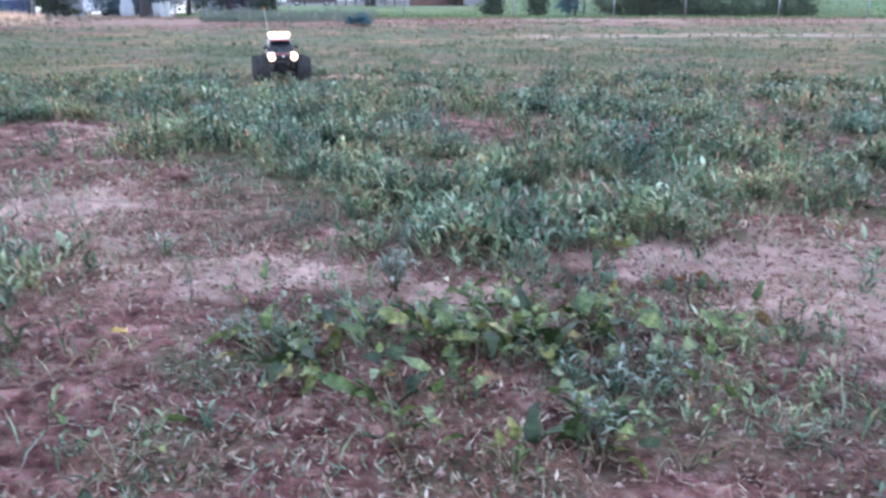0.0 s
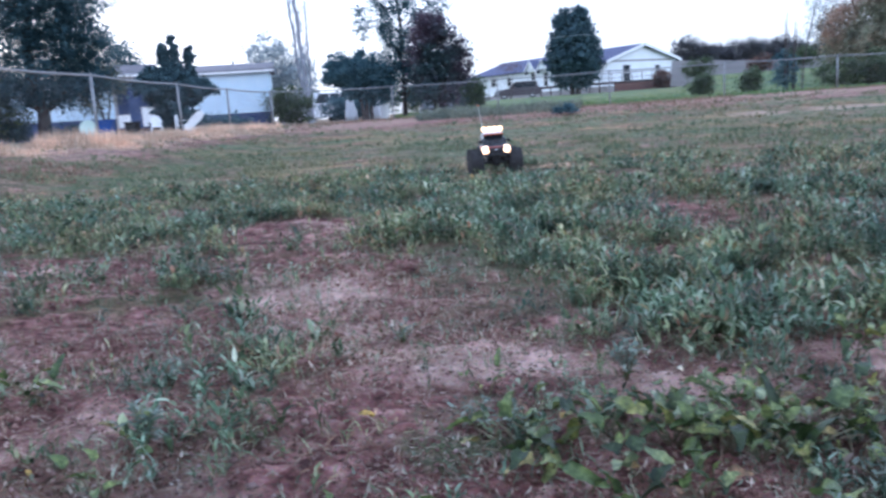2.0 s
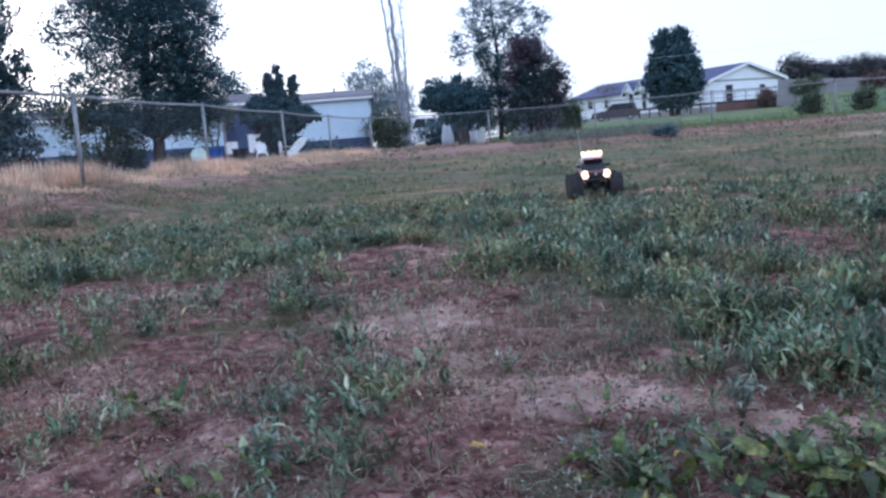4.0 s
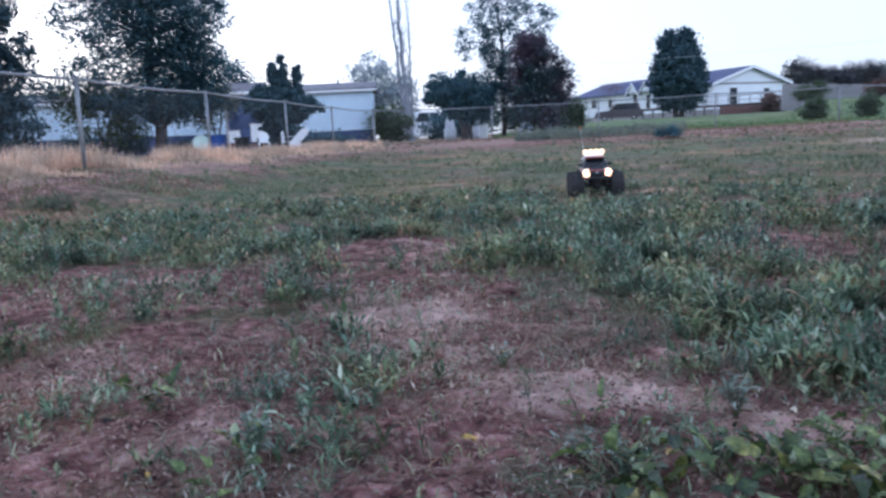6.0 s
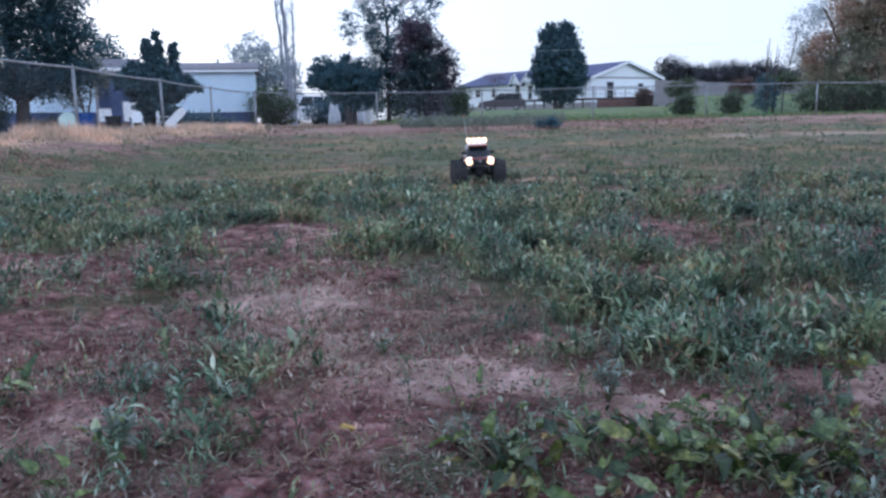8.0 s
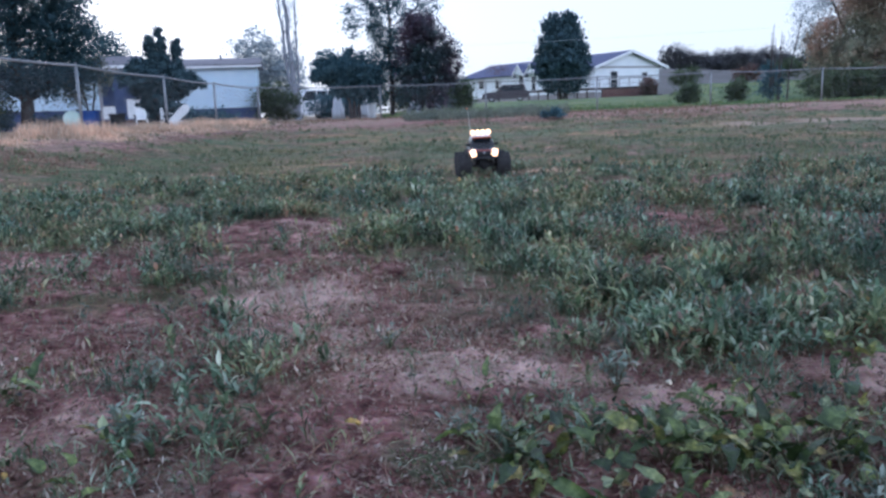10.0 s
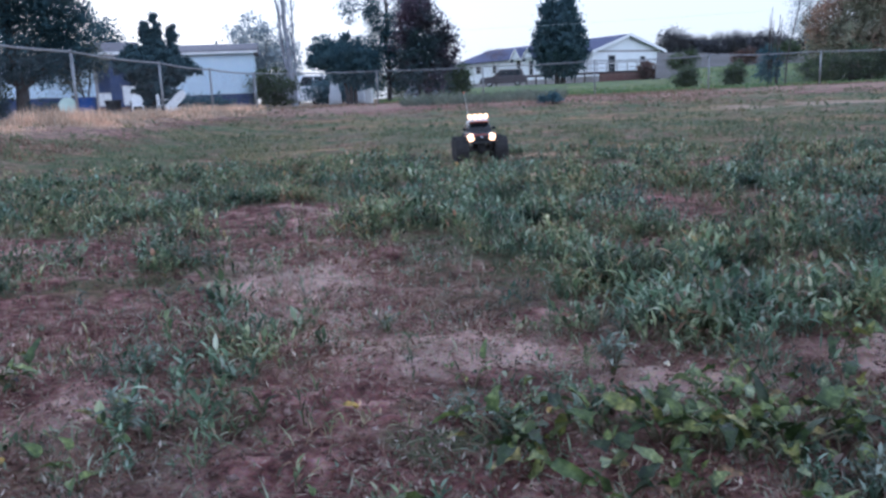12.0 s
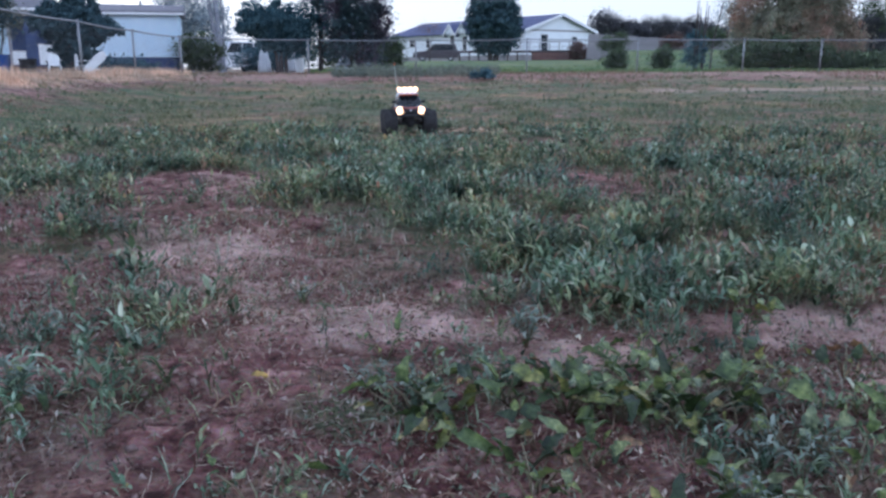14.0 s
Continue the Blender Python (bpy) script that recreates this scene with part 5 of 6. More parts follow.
# ---- vehicles ----
def vehicle(m, label, name, paint, L=4.9, W=1.85, H=1.75, hood=1.05, van=False):
    """A parked car; local x along it, its nose at +x, wheels on the ground."""
    ob = thing(name, m, label, "car")
    nose = L / 2
    side = [(-nose, 0.42), (-nose, hood), (-nose + 0.12, hood + 0.02)]
    side += [(nose - 1.25, hood), (nose - 0.15, hood - 0.12), (nose, hood - 0.3), (nose, 0.42), (nose - 0.4, 0.3), (-nose + 0.4, 0.3)]
    part("body", soften(prism(bmesh.new(), side, -W / 2, W / 2, "y"), 0.06), paint, ob, smooth=False)
    back = -nose + (0.12 if van else 0.25)
    front = nose - (0.9 if van else 1.35)
    cab = [(back, hood), (back + 0.22, H), (front - 0.85, H), (front, hood)]
    part("cabin", soften(prism(bmesh.new(), cab, -W / 2 + 0.12, W / 2 - 0.12, "y"), 0.05), paint, ob)
    span = front - 0.85 - back - 0.22
    for s in (-1, 1):
        y = s * (W / 2 - 0.118)
        for k in range(3):
            x0, x1 = back + 0.3 + span * k / 3 + 0.05, back + 0.3 + span * (k + 1) / 3
            part("side_window", prism(bmesh.new(), [(x0, hood + 0.06), (x0 + 0.05, H - 0.1), (x1, H - 0.1), (x1 + (0.4 if k == 2 else 0.05), hood + 0.06)], min(y, y + s * 0.01), max(y, y + s * 0.01), "y"), M_DARKGLASS, ob)
    for x in (-nose + 0.95, nose - 0.95):
        for s in (-1, 1):
            turn = Matrix.Translation((x, s * (W / 2 - 0.12), 0.34)) @ Matrix.Rotation(radians(90), 4, "X")
            w = part("wheel", lathe(bmesh.new(), [(0.2, -0.11), (0.32, -0.11), (0.34, -0.08), (0.34, 0.08), (0.32, 0.11), (0.2, 0.11)], 24, turn), M_BLACKTRIM, ob, smooth=False)
            part("rim", lathe(bmesh.new(), [(0.05, -0.115), (0.2, -0.12), (0.2, 0.12), (0.05, 0.115)], 16, turn), M_ALLOY, w)
    for s in (-1, 1):
        part("headlight", box(bmesh.new(), nose - 0.06, s * 0.62 - 0.16, hood - 0.42, nose + 0.01, s * 0.62 + 0.16, hood - 0.26), M_PLASTIC, ob)
    part("bumper", soften(box(bmesh.new(), nose - 0.1, -W / 2 + 0.05, 0.36, nose + 0.08, W / 2 - 0.05, 0.56), 0.03), M_BLACKTRIM, ob)


vehicle(pose(-17.2, 86.2, float(land(-17.2, 86.2)), 0, 0, 190), "maroon-grey car parked on the grass before the white house", "parked_car", M_CARPAINT)
vehicle(pose(-24.5, 52.5, float(land(-24.5, 52.5)), 0, 0, 240), "white van parked in the yard among trees", "parked_van", M_VANPAINT, 4.8, 1.9, 2.0, 1.2, True)


# ---- yard things behind the fence ----
def plastic_chair(m, label):
    ob = thing("plastic_chair", m @ Matrix.Scale(0.7, 4), label, "chair", "white plastic chairs")
    bm = bmesh.new()
    prof = [(-0.2, 0.44), (-0.235, 0.62), (-0.21, 0.78), (-0.12, 0.87), (0.0, 0.90), (0.12, 0.87), (0.21, 0.78), (0.235, 0.62), (0.2, 0.44)]
    prism(bm, prof, 0.19, 0.225, "y")
    part("backrest", soften(bm, 0.008), M_PLASTIC, ob)
    part("seat", soften(box(bmesh.new(), -0.24, -0.24, 0.40, 0.24, 0.235, 0.44), 0.012), M_PLASTIC, ob)
    for x in (-0.21, 0.21):
        for y in (-0.21, 0.2):
            part("leg", tube(bmesh.new(), (x * 1.12, y * 1.1, 0), (x, y, 0.41), 0.02, 0.028, 8), M_PLASTIC, ob)
        part("armrest", soften(box(bmesh.new(), x * 1.15 - 0.025, -0.2, 0.62, x * 1.15 + 0.025, 0.2, 0.65), 0.01), M_PLASTIC, ob)


plastic_chair(spot(-15.25, 20.95, 40), "small white plastic chair with a rounded back in dry grass")
plastic_chair(spot(-14.75, 21.5, 110), "small white plastic chair turned beside the juniper")


def toy_slide():
    ob = thing("toy_slide", spot(-14.10, 21.3, 33), "white plastic toy slide lying by the juniper", "slide")
    bm = prism(bmesh.new(), [(-0.44, 0.10), (-0.40, 0.05), (0.62, 0.04), (0.62, 0.10), (-0.16, 0.13), (-0.20, 0.17), (0.20, 0.52), (0.16, 0.58), (-0.34, 0.20)], -0.24, 0.24, "y")
    part("chute", soften(bm, 0.012), M_PLASTIC, ob)
    for y in (-0.27, 0.27):
        bm = prism(bmesh.new(), [(-0.46, 0.02), (-0.42, 0.20), (-0.12, 0.52), (0.06, 0.68), (0.18, 0.70), (0.24, 0.58), (0.20, 0.48), (-0.06, 0.24), (0.10, 0.17), (0.66, 0.14), (0.66, 0.02)], y - 0.03, y + 0.03, "y")
        part("side_rail", soften(bm, 0.012), M_PLASTIC, ob)


toy_slide()


def tub(name, m, r0, r1, h, mat, label, category):
    ob = thing(name, m, label, category)
    part("body", lathe(bmesh.new(), [(r0 * 0.9, 0), (r0, 0.02), (r1, h), (r1 - 0.02, h), (r0 - 0.03, 0.04), (0.01, 0.04)], 24), mat, ob, smooth=False)
    part("rim", lathe(bmesh.new(), [(r1 - 0.015, h - 0.03), (r1 + 0.025, h - 0.03), (r1 + 0.025, h + 0.01), (r1 - 0.015, h + 0.01)], 24), mat, ob)


tub("blue_tub", spot(-17.65, 21.6), 0.27, 0.33, 0.62, M_BLUEPLASTIC, "blue plastic tub standing in dry grass", "tub")
tub("dark_bin", spot(-16.9, 22.0), 0.2, 0.24, 0.5, M_BLACKTRIM, "dark round bin beside the blue tub", "bin")
tub("dark_bin", spot(-16.2, 22.3), 0.2, 0.24, 0.45, M_BLACKTRIM, "dark round bin near the juniper", "bin")
tub("white_tub", spot(-15.3, 40.5), 0.20, 0.25, 0.75, M_PLASTIC, "white plastic barrel among trees in the yard", "barrel")
ob = thing("saucer_sled", spot(-17.42, 20.6) @ pose(0, 0, 0.34, 70, 0, 0), "pale round plastic saucer leaning upright", "sled")
part("dish", lathe(bmesh.new(), [(0.02, 0.0), (0.16, 0.02), (0.25, 0.07), (0.27, 0.07), (0.17, 0.0), (0.02, -0.02)], 24), plain("pale_green_plastic", (0.45, 0.60, 0.52), (0.60, 0.72, 0.66), 9, 0.45), ob, smooth=True)
def draped_sheet(x, y, width, height, seed, words):
    """A pale sheet hanging in folds over something upright."""
    ob = thing("draped_sheet", spot(x, y, 20 * seed), words, "sheet", "pale sheets in the yard")
    bm = lathe(bmesh.new(), [(width * 0.52, 0.0), (width * 0.48, height * 0.25), (width * 0.38, height * 0.55), (width * 0.30, height * 0.8), (width * 0.16, height * 0.97), (0.02, height)], 28)
    for v in bm.verts:
        a = math.atan2(v.co.y, v.co.x)
        k = 1 + (0.14 * math.sin(5 * a + seed) + 0.08 * math.sin(11 * a + 2 * seed)) * (1 - 0.6 * v.co.z / height)
        v.co = Vector((v.co.x * k, v.co.y * k * 0.8, v.co.z * (1 + 0.12 * math.sin(2 * a + seed))))
    part("cloth", bm, M_SHEET, ob, smooth=True)


M_SHEET = plain("pale_sheet", (0.60, 0.62, 0.66), (0.74, 0.75, 0.78), 4, 0.8)
draped_sheet(-17.2, 40.4, 0.62, 1.25, 1, "white sheet draped over goods among the trees")
draped_sheet(-15.9, 40.9, 0.55, 1.20, 2, "narrow white sheet hanging beside a trunk")
ob = thing("tarp_heap", spot(-13.1, 42.9), "grey tarpaulin heaped over yard goods", "tarpaulin")
bm = bmesh.new()
lathe(bm, [(1.0, -0.05), (0.97, 0.25), (0.86, 0.62), (0.62, 0.92), (0.28, 1.05), (0.04, 1.08)], 26)
for v in bm.verts:
    k = 1 + 0.16 * (noise.noise(v.co * 1.9) + 0.5 * noise.noise(v.co * 5.0))
    v.co = Vector((v.co.x * k, v.co.y * k * 0.7, v.co.z * (0.9 + 0.2 * noise.noise(v.co * 2.5))))
part("cover", bm, plain("grey_tarp", (0.22, 0.25, 0.29), (0.34, 0.37, 0.41), 3, 0.55), ob, smooth=True)

# overhead service cable between the house and a pole out of sight
ob = thing("overhead_cable", pose(0, 0, 0), "thin pale overhead cable sagging above the yard", "cable")
bm = bmesh.new()
last = None
for k in range(25):
    u = k / 24
    p = Vector((-62 + 118 * u, 52.5 + 15 * u, 6.05 - 1.3 * math.sin(math.pi * u) + 0.9 * u))
    if last:
        tube(bm, last, p, 0.006, 0.006, 5, False)
    last = p
part("wire", bm, M_TRIM, ob)


# ---- the toy truck ----
M_TRUCKBLACK = plain("glossy_black_shell", (0.010, 0.010, 0.012), (0.02, 0.02, 0.023), 30, 0.22)
M_TRUCKWHITE = plain("white_shell", (0.76, 0.76, 0.76), (0.84, 0.84, 0.83), 30, 0.3)
M_ORANGE = plain("orange_decal", (0.75, 0.12, 0.015), (0.88, 0.20, 0.03), 40, 0.35)
# dark red for the lamps' glow on the black hood edge
M_DARKRED = plain("lamp_glow_red", (0.20, 0.030, 0.022), (0.32, 0.055, 0.035), 40, 0.3)
M_YELLOW = plain("yellow_decal", (0.85, 0.50, 0.10), (0.92, 0.66, 0.2), 40, 0.35)
M_TYRE = plain("dusty_tyre_rubber", (0.020, 0.020, 0.023), (0.055, 0.052, 0.052), 25, 0.9)
M_CHROME = plain("chrome_plastic", (0.62, 0.62, 0.64), (0.8, 0.8, 0.82), 40, 0.2, 0.9)
M_HEADLAMP = glowing("lit_headlamp", (1.0, 0.58, 0.29), 2.9)
M_BARLAMP = glowing("lit_roof_lamp", (1.0, 0.58, 0.28), 2.9)


def loft(sections, bm=None):
    """A skin over cross-sections of equal point counts, ends closed."""
    bm = bm or bmesh.new()
    rings = [[bm.verts.new(p) for p in s] for s in sections]
    n = len(rings[0])
    for a, b in zip(rings, rings[1:]):
        for i in range(n):
            j = (i + 1) % n
            bm.faces.new((a[i], a[j], b[j], b[i]))
    bm.faces.new(rings[0][::-1])
    bm.faces.new(rings[-1])
    return bm


def ring_at(y, half, half_top, z0, z1, r=0.012):
    """A rounded cross-section across the truck."""
    return [(-half + r, y, z0), (half - r, y, z0), (half, y, z0 + r), (half, y, (z0 + z1) / 2), (half_top, y, z1 - r), (half_top - r, y, z1), (-half_top + r, y, z1), (-half_top, y, z1 - r), (-half, y, (z0 + z1) / 2), (-half, y, z0 + r)]


def toy_truck(m):
    ob = thing("toy_monster_truck", m, "black radio-controlled toy truck with flames, big tyres and lit lamps", "toy truck")
    shell = part("body", loft([ring_at(*s) for s in ((-0.225, 0.100, 0.096, 0.165, 0.232), (-0.215, 0.108, 0.104, 0.155, 0.240), (-0.08, 0.112, 0.106, 0.150, 0.242), (0.09, 0.114, 0.104, 0.150, 0.244), (0.17, 0.114, 0.098, 0.152, 0.236), (0.215, 0.108, 0.088, 0.158, 0.222), (0.232, 0.094, 0.080, 0.168, 0.208))]), M_TRUCKBLACK, ob, "glossy black shell", True)
    cab = part("cab", loft([ring_at(*s, 0.008) for s in ((-0.095, 0.098, 0.090, 0.236, 0.262), (-0.075, 0.098, 0.076, 0.236, 0.322), (-0.055, 0.099, 0.074, 0.236, 0.330), (0.02, 0.100, 0.074, 0.236, 0.328), (0.04, 0.100, 0.078, 0.236, 0.318), (0.115, 0.098, 0.094, 0.236, 0.248))]), M_TRUCKBLACK, ob, "black cab with a white roof", True)
    part("roof_cap", loft([ring_at(*s, 0.006) for s in ((-0.099, 0.093, 0.091, 0.244, 0.262), (-0.080, 0.093, 0.079, 0.250, 0.324), (-0.056, 0.090, 0.077, 0.290, 0.3335), (0.018, 0.082, 0.0765, 0.312, 0.3315), (0.034, 0.080, 0.077, 0.312, 0.3235))]), M_TRUCKWHITE, cab, "white roof and rear pillars", True)
    part("rear_window", box(bmesh.new(), -0.052, -0.1, 0.262, 0.052, -0.0935, 0.305), M_DARKGLASS, cab, m=Matrix.Translation((0, 0.0015, 0)))
    bm = bmesh.new()
    lie = pose(0, 0.0765, 0.284, 43, 0, 0)
    box(bm, -0.072, -0.036, 0.002, 0.072, 0.034, 0.006)
    bmesh.ops.transform(bm, matrix=lie, verts=bm.verts)
    part("windscreen", bm, M_DARKGLASS, cab)
    bm = bmesh.new()
    box(bm, -0.076, 0.018, 0.007, 0.076, 0.044, 0.010)
    bmesh.ops.transform(bm, matrix=lie, verts=bm.verts)
    part("sun_strip", bm, M_ORANGE, cab, "orange strip above the windscreen")
    for s in (-1, 1):
        bm = prism(bmesh.new(), [(-0.055, 0.256), (-0.048, 0.308), (0.028, 0.306), (0.078, 0.256)], 0.0, 0.004)
        part("side_window", bm, M_DARKGLASS, cab, m=pose(s * 0.0945 - 0.002, 0, 0, 0, -s * 14, 0))
        bm = soften(box(bmesh.new(), -0.016, -0.009, -0.011, 0.016, 0.009, 0.011), 0.004)
        part("mirror", bm, M_TRUCKBLACK, cab, m=pose(s * 0.118, 0.07, 0.262))
        bm = prism(bmesh.new(), [(0.20, 0.180), (0.20, 0.222), (0.15, 0.228), (0.09, 0.214), (0.02, 0.222), (0.06, 0.204), (-0.03, 0.200), (0.05, 0.188), (0.10, 0.178)], 0, 0.003)
        part("flame", bm, M_ORANGE, shell, "orange flame decal", m=pose(s * 0.1135 - 0.0015, 0, 0))
        bm = prism(bmesh.new(), [(0.21, 0.190), (0.21, 0.216), (0.16, 0.216), (0.11, 0.206), (0.14, 0.198)], 0, 0.005)
        part("flame", bm, M_YELLOW, shell, "yellow flame decal", m=pose(s * 0.1135 - 0.0025, 0, 0))
        lamp = part("headlight", lathe(bmesh.new(), [(0.006, 0.013), (0.026, 0.009), (0.033, 0.0), (0.033, -0.012), (0.01, -0.014)], 20), M_HEADLAMP, shell, "lit round headlamp", True, pose(s * 0.082, 0.222, 0.197, -80, 0, 0))
        part("bezel", lathe(bmesh.new(), [(0.0335, -0.004), (0.037, -0.004), (0.037, -0.014), (0.0335, -0.014)], 20), M_CHROME, lamp)
        for y in (-0.155, 0.150):
            arch = bmesh.new()
            for k in range(9):
                a0, a1 = math.pi * k / 9, math.pi * (k + 1) / 9
                tube(arch, (0, 0.085 * math.cos(a0), 0.05 * math.sin(a0)), (0, 0.085 * math.cos(a1), 0.05 * math.sin(a1)), 0.009, 0.009, 6, False)
            part("wheel_arch", arch, M_BLACKTRIM, shell, m=pose(s * 0.113, y, 0.165))
    part("grille", soften(box(bmesh.new(), -0.052, 0.226, 0.180, 0.052, 0.237, 0.212), 0.003), M_BLACKTRIM, shell)
    part("emblem", lathe(bmesh.new(), [(0.002, 0.003), (0.009, 0.0), (0.009, -0.004), (0.002, -0.004)], 16), M_CHROME, shell, "plain chrome emblem", True, pose(0, 0.240, 0.198, -85, 0, 0))
    part("front_bumper", soften(box(bmesh.new(), -0.095, 0.222, 0.148, 0.095, 0.244, 0.170), 0.006), M_BLACKTRIM, shell)
    part("rear_bumper", soften(box(bmesh.new(), -0.085, -0.242, 0.150, 0.085, -0.222, 0.168), 0.005), M_CHROME, shell)
    part("bed_liner", box(bmesh.new(), -0.088, -0.205, 0.236, 0.088, -0.105, 0.246), M_BLACKTRIM, shell)
    tail = part("tailgate", soften(box(bmesh.new(), -0.09, -0.232, 0.185, 0.09, -0.224, 0.238), 0.003), M_TRUCKBLACK, shell)
    for k, w in enumerate((0.022, 0.026, 0.018, 0.026, 0.022)):
        part("decal_bar", box(bmesh.new(), -0.07 + k * 0.029, -0.236, 0.200, -0.07 + k * 0.029 + w, -0.2325, 0.222), M_ORANGE, tail, "orange bar of lettering")
    part("hood_scoop", loft([ring_at(*q, 0.004) for q in ((0.120, 0.030, 0.024, 0.236, 0.247), (0.140, 0.034, 0.028, 0.234, 0.254), (0.185, 0.034, 0.026, 0.222, 0.240))]), M_TRUCKBLACK, shell, "low black hood scoop", True)
    # red strip paints the lamp glow along the hood's front
    part("hood_edge", loft([ring_at(*q, 0.002) for q in ((0.219, 0.074, 0.072, 0.214, 0.2235), (0.229, 0.070, 0.068, 0.206, 0.2175))]), M_DARKRED, shell, "hood's front edge coloured dark red as lamp glow", True)
    # roof lamps
    bar = part("lamp_bar", tube(bmesh.new(), (-0.082, -0.01, 0.338), (0.082, -0.01, 0.338), 0.006, 0.006, 8), M_TRUCKWHITE, ob, "white roof bar", True)
    for k in range(4):
        x = -0.066 + 0.044 * k
        can = part("roof_lamp", lathe(bmesh.new(), [(0.010, -0.026), (0.018, -0.022), (0.0215, 0.0), (0.0215, 0.008), (0.019, 0.008)], 16), M_TRUCKWHITE, bar, "round white roof lamp", True, pose(x, -0.01, 0.357, -90, 0, 0))
        part("lens", lathe(bmesh.new(), [(0.0205, 0.0085), (0.0205, 0.010), (0.013, 0.015), (0.002, 0.017)], 16), M_BARLAMP, bar, "lit warm lens", True, pose(x, -0.01, 0.357, -90, 0, 0))
    # whip aerial
    bm, last = bmesh.new(), Vector((0, 0, 0))
    for k in range(1, 9):
        p = Vector((0.02 * (k / 8) ** 2, -0.05 * (k / 8) ** 1.5, 0.039 * k))
        tube(bm, last, p, 0.0035 - 0.0002 * k, 0.0033 - 0.0002 * k, 6, False)
        last = p
    part("aerial_tip", lathe(bmesh.new(), [(0.001, 0.008), (0.005, 0.005), (0.006, 0.0), (0.005, -0.005), (0.001, -0.008)], 12), M_ORANGE, ob, "orange-red aerial tip", True, pose(0.082 + last.x, 0.062 + last.y, 0.243 + last.z))
    part("aerial", bm, plain("pale_aerial", (0.55, 0.56, 0.5), (0.7, 0.7, 0.64), 40, 0.5), ob, "pale whip aerial", True, pose(0.082, 0.062, 0.243))
    # running gear
    part("chassis", soften(box(bmesh.new(), -0.035, -0.19, 0.105, 0.035, 0.19, 0.150), 0.006), M_BLACKTRIM, ob)
    part("gearbox", soften(box(bmesh.new(), -0.05, -0.06, 0.09, 0.05, 0.06, 0.15), 0.01), M_BLACKTRIM, ob)
    for y in (-0.155, 0.150):
        part("axle", tube(bmesh.new(), (-0.14, y, 0.096), (0.14, y, 0.096), 0.013, 0.013, 10), M_BLACKTRIM, ob, smooth=True)
        part("differential", lathe(bmesh.new(), [(0.01, -0.03), (0.03, -0.02), (0.036, 0.0), (0.03, 0.02), (0.01, 0.03)], 14), M_BLACKTRIM, ob, "", True, pose(0, y, 0.096, 90, 0, 0))
        for s in (-1, 1):
            damper = part("damper", tube(bmesh.new(), (s * 0.085, y + 0.03, 0.10), (s * 0.068, y + 0.012, 0.19), 0.007, 0.007, 8), M_CHROME, ob, "chrome damper", True)
            coil = bmesh.new()
            a, b = Vector((s * 0.084, y + 0.029, 0.106)), Vector((s * 0.071, y + 0.015, 0.176))
            for k in range(36):
                put = lambda i: a.lerp(b, i / 36) + Vector((0.012 * math.cos(i * 1.05), 0.012 * math.sin(i * 1.05), 0))
                tube(coil, put(k), put(k + 1), 0.002, 0.002, 4, False)
            part("spring", coil, M_STEEL, damper)
    tyre = bmesh.new()
    lathe(tyre, [(0.052, -0.050), (0.078, -0.056), (0.090, -0.050), (0.094, -0.036), (0.095, 0.0), (0.094, 0.036), (0.090, 0.050), (0.078, 0.056), (0.052, 0.050)], 40)
    for k in range(26):
        for s in (-1, 1):
            lug = bmesh.ops.create_cube(tyre, size=1)["verts"]
            a = 2 * math.pi * (k + (0.5 if s > 0 else 0)) / 26
            lm = Matrix.Rotation(a, 4, "Z") @ Matrix.Translation((0.0955, 0, s * 0.026)) @ Matrix.Rotation(s * 0.5, 4, "X") @ Matrix.Diagonal((0.009, 0.009, 0.05, 1))
            bmesh.ops.transform(tyre, matrix=lm, verts=lug)
    tyre = finish("tyre", tyre, M_TYRE)
    rim = bmesh.new()
    lathe(rim, [(0.052, -0.048), (0.054, -0.040), (0.046, -0.030), (0.046, 0.030), (0.054, 0.048), (0.050, 0.050), (0.040, 0.030), (0.014, 0.034), (0.010, 0.046), (0.003, 0.047)], 28)
    for k in range(6):
        lug = bmesh.ops.create_cube(rim, size=1)["verts"]
        bmesh.ops.transform(rim, matrix=Matrix.Rotation(math.pi * k / 3, 4, "Z") @ Matrix.Translation((0.028, 0, 0.036)) @ Matrix.Diagonal((0.036, 0.009, 0.012, 1)), verts=lug)
    rim = finish("rim", rim, M_CHROME)
    for y in (-0.155, 0.150):
        for s in (-1, 1):
            w = part("wheel", tyre, None, ob, "big dusty black tyre", m=pose(s * 0.157, y, 0.097, 0, s * 90, 0))
            part("rim", rim, None, w, "chrome rim")


toy_truck(pose(-1.51, 6.45, float(land(-1.51, 6.45)) - 0.004, 0, 1.0, -167 + 6))


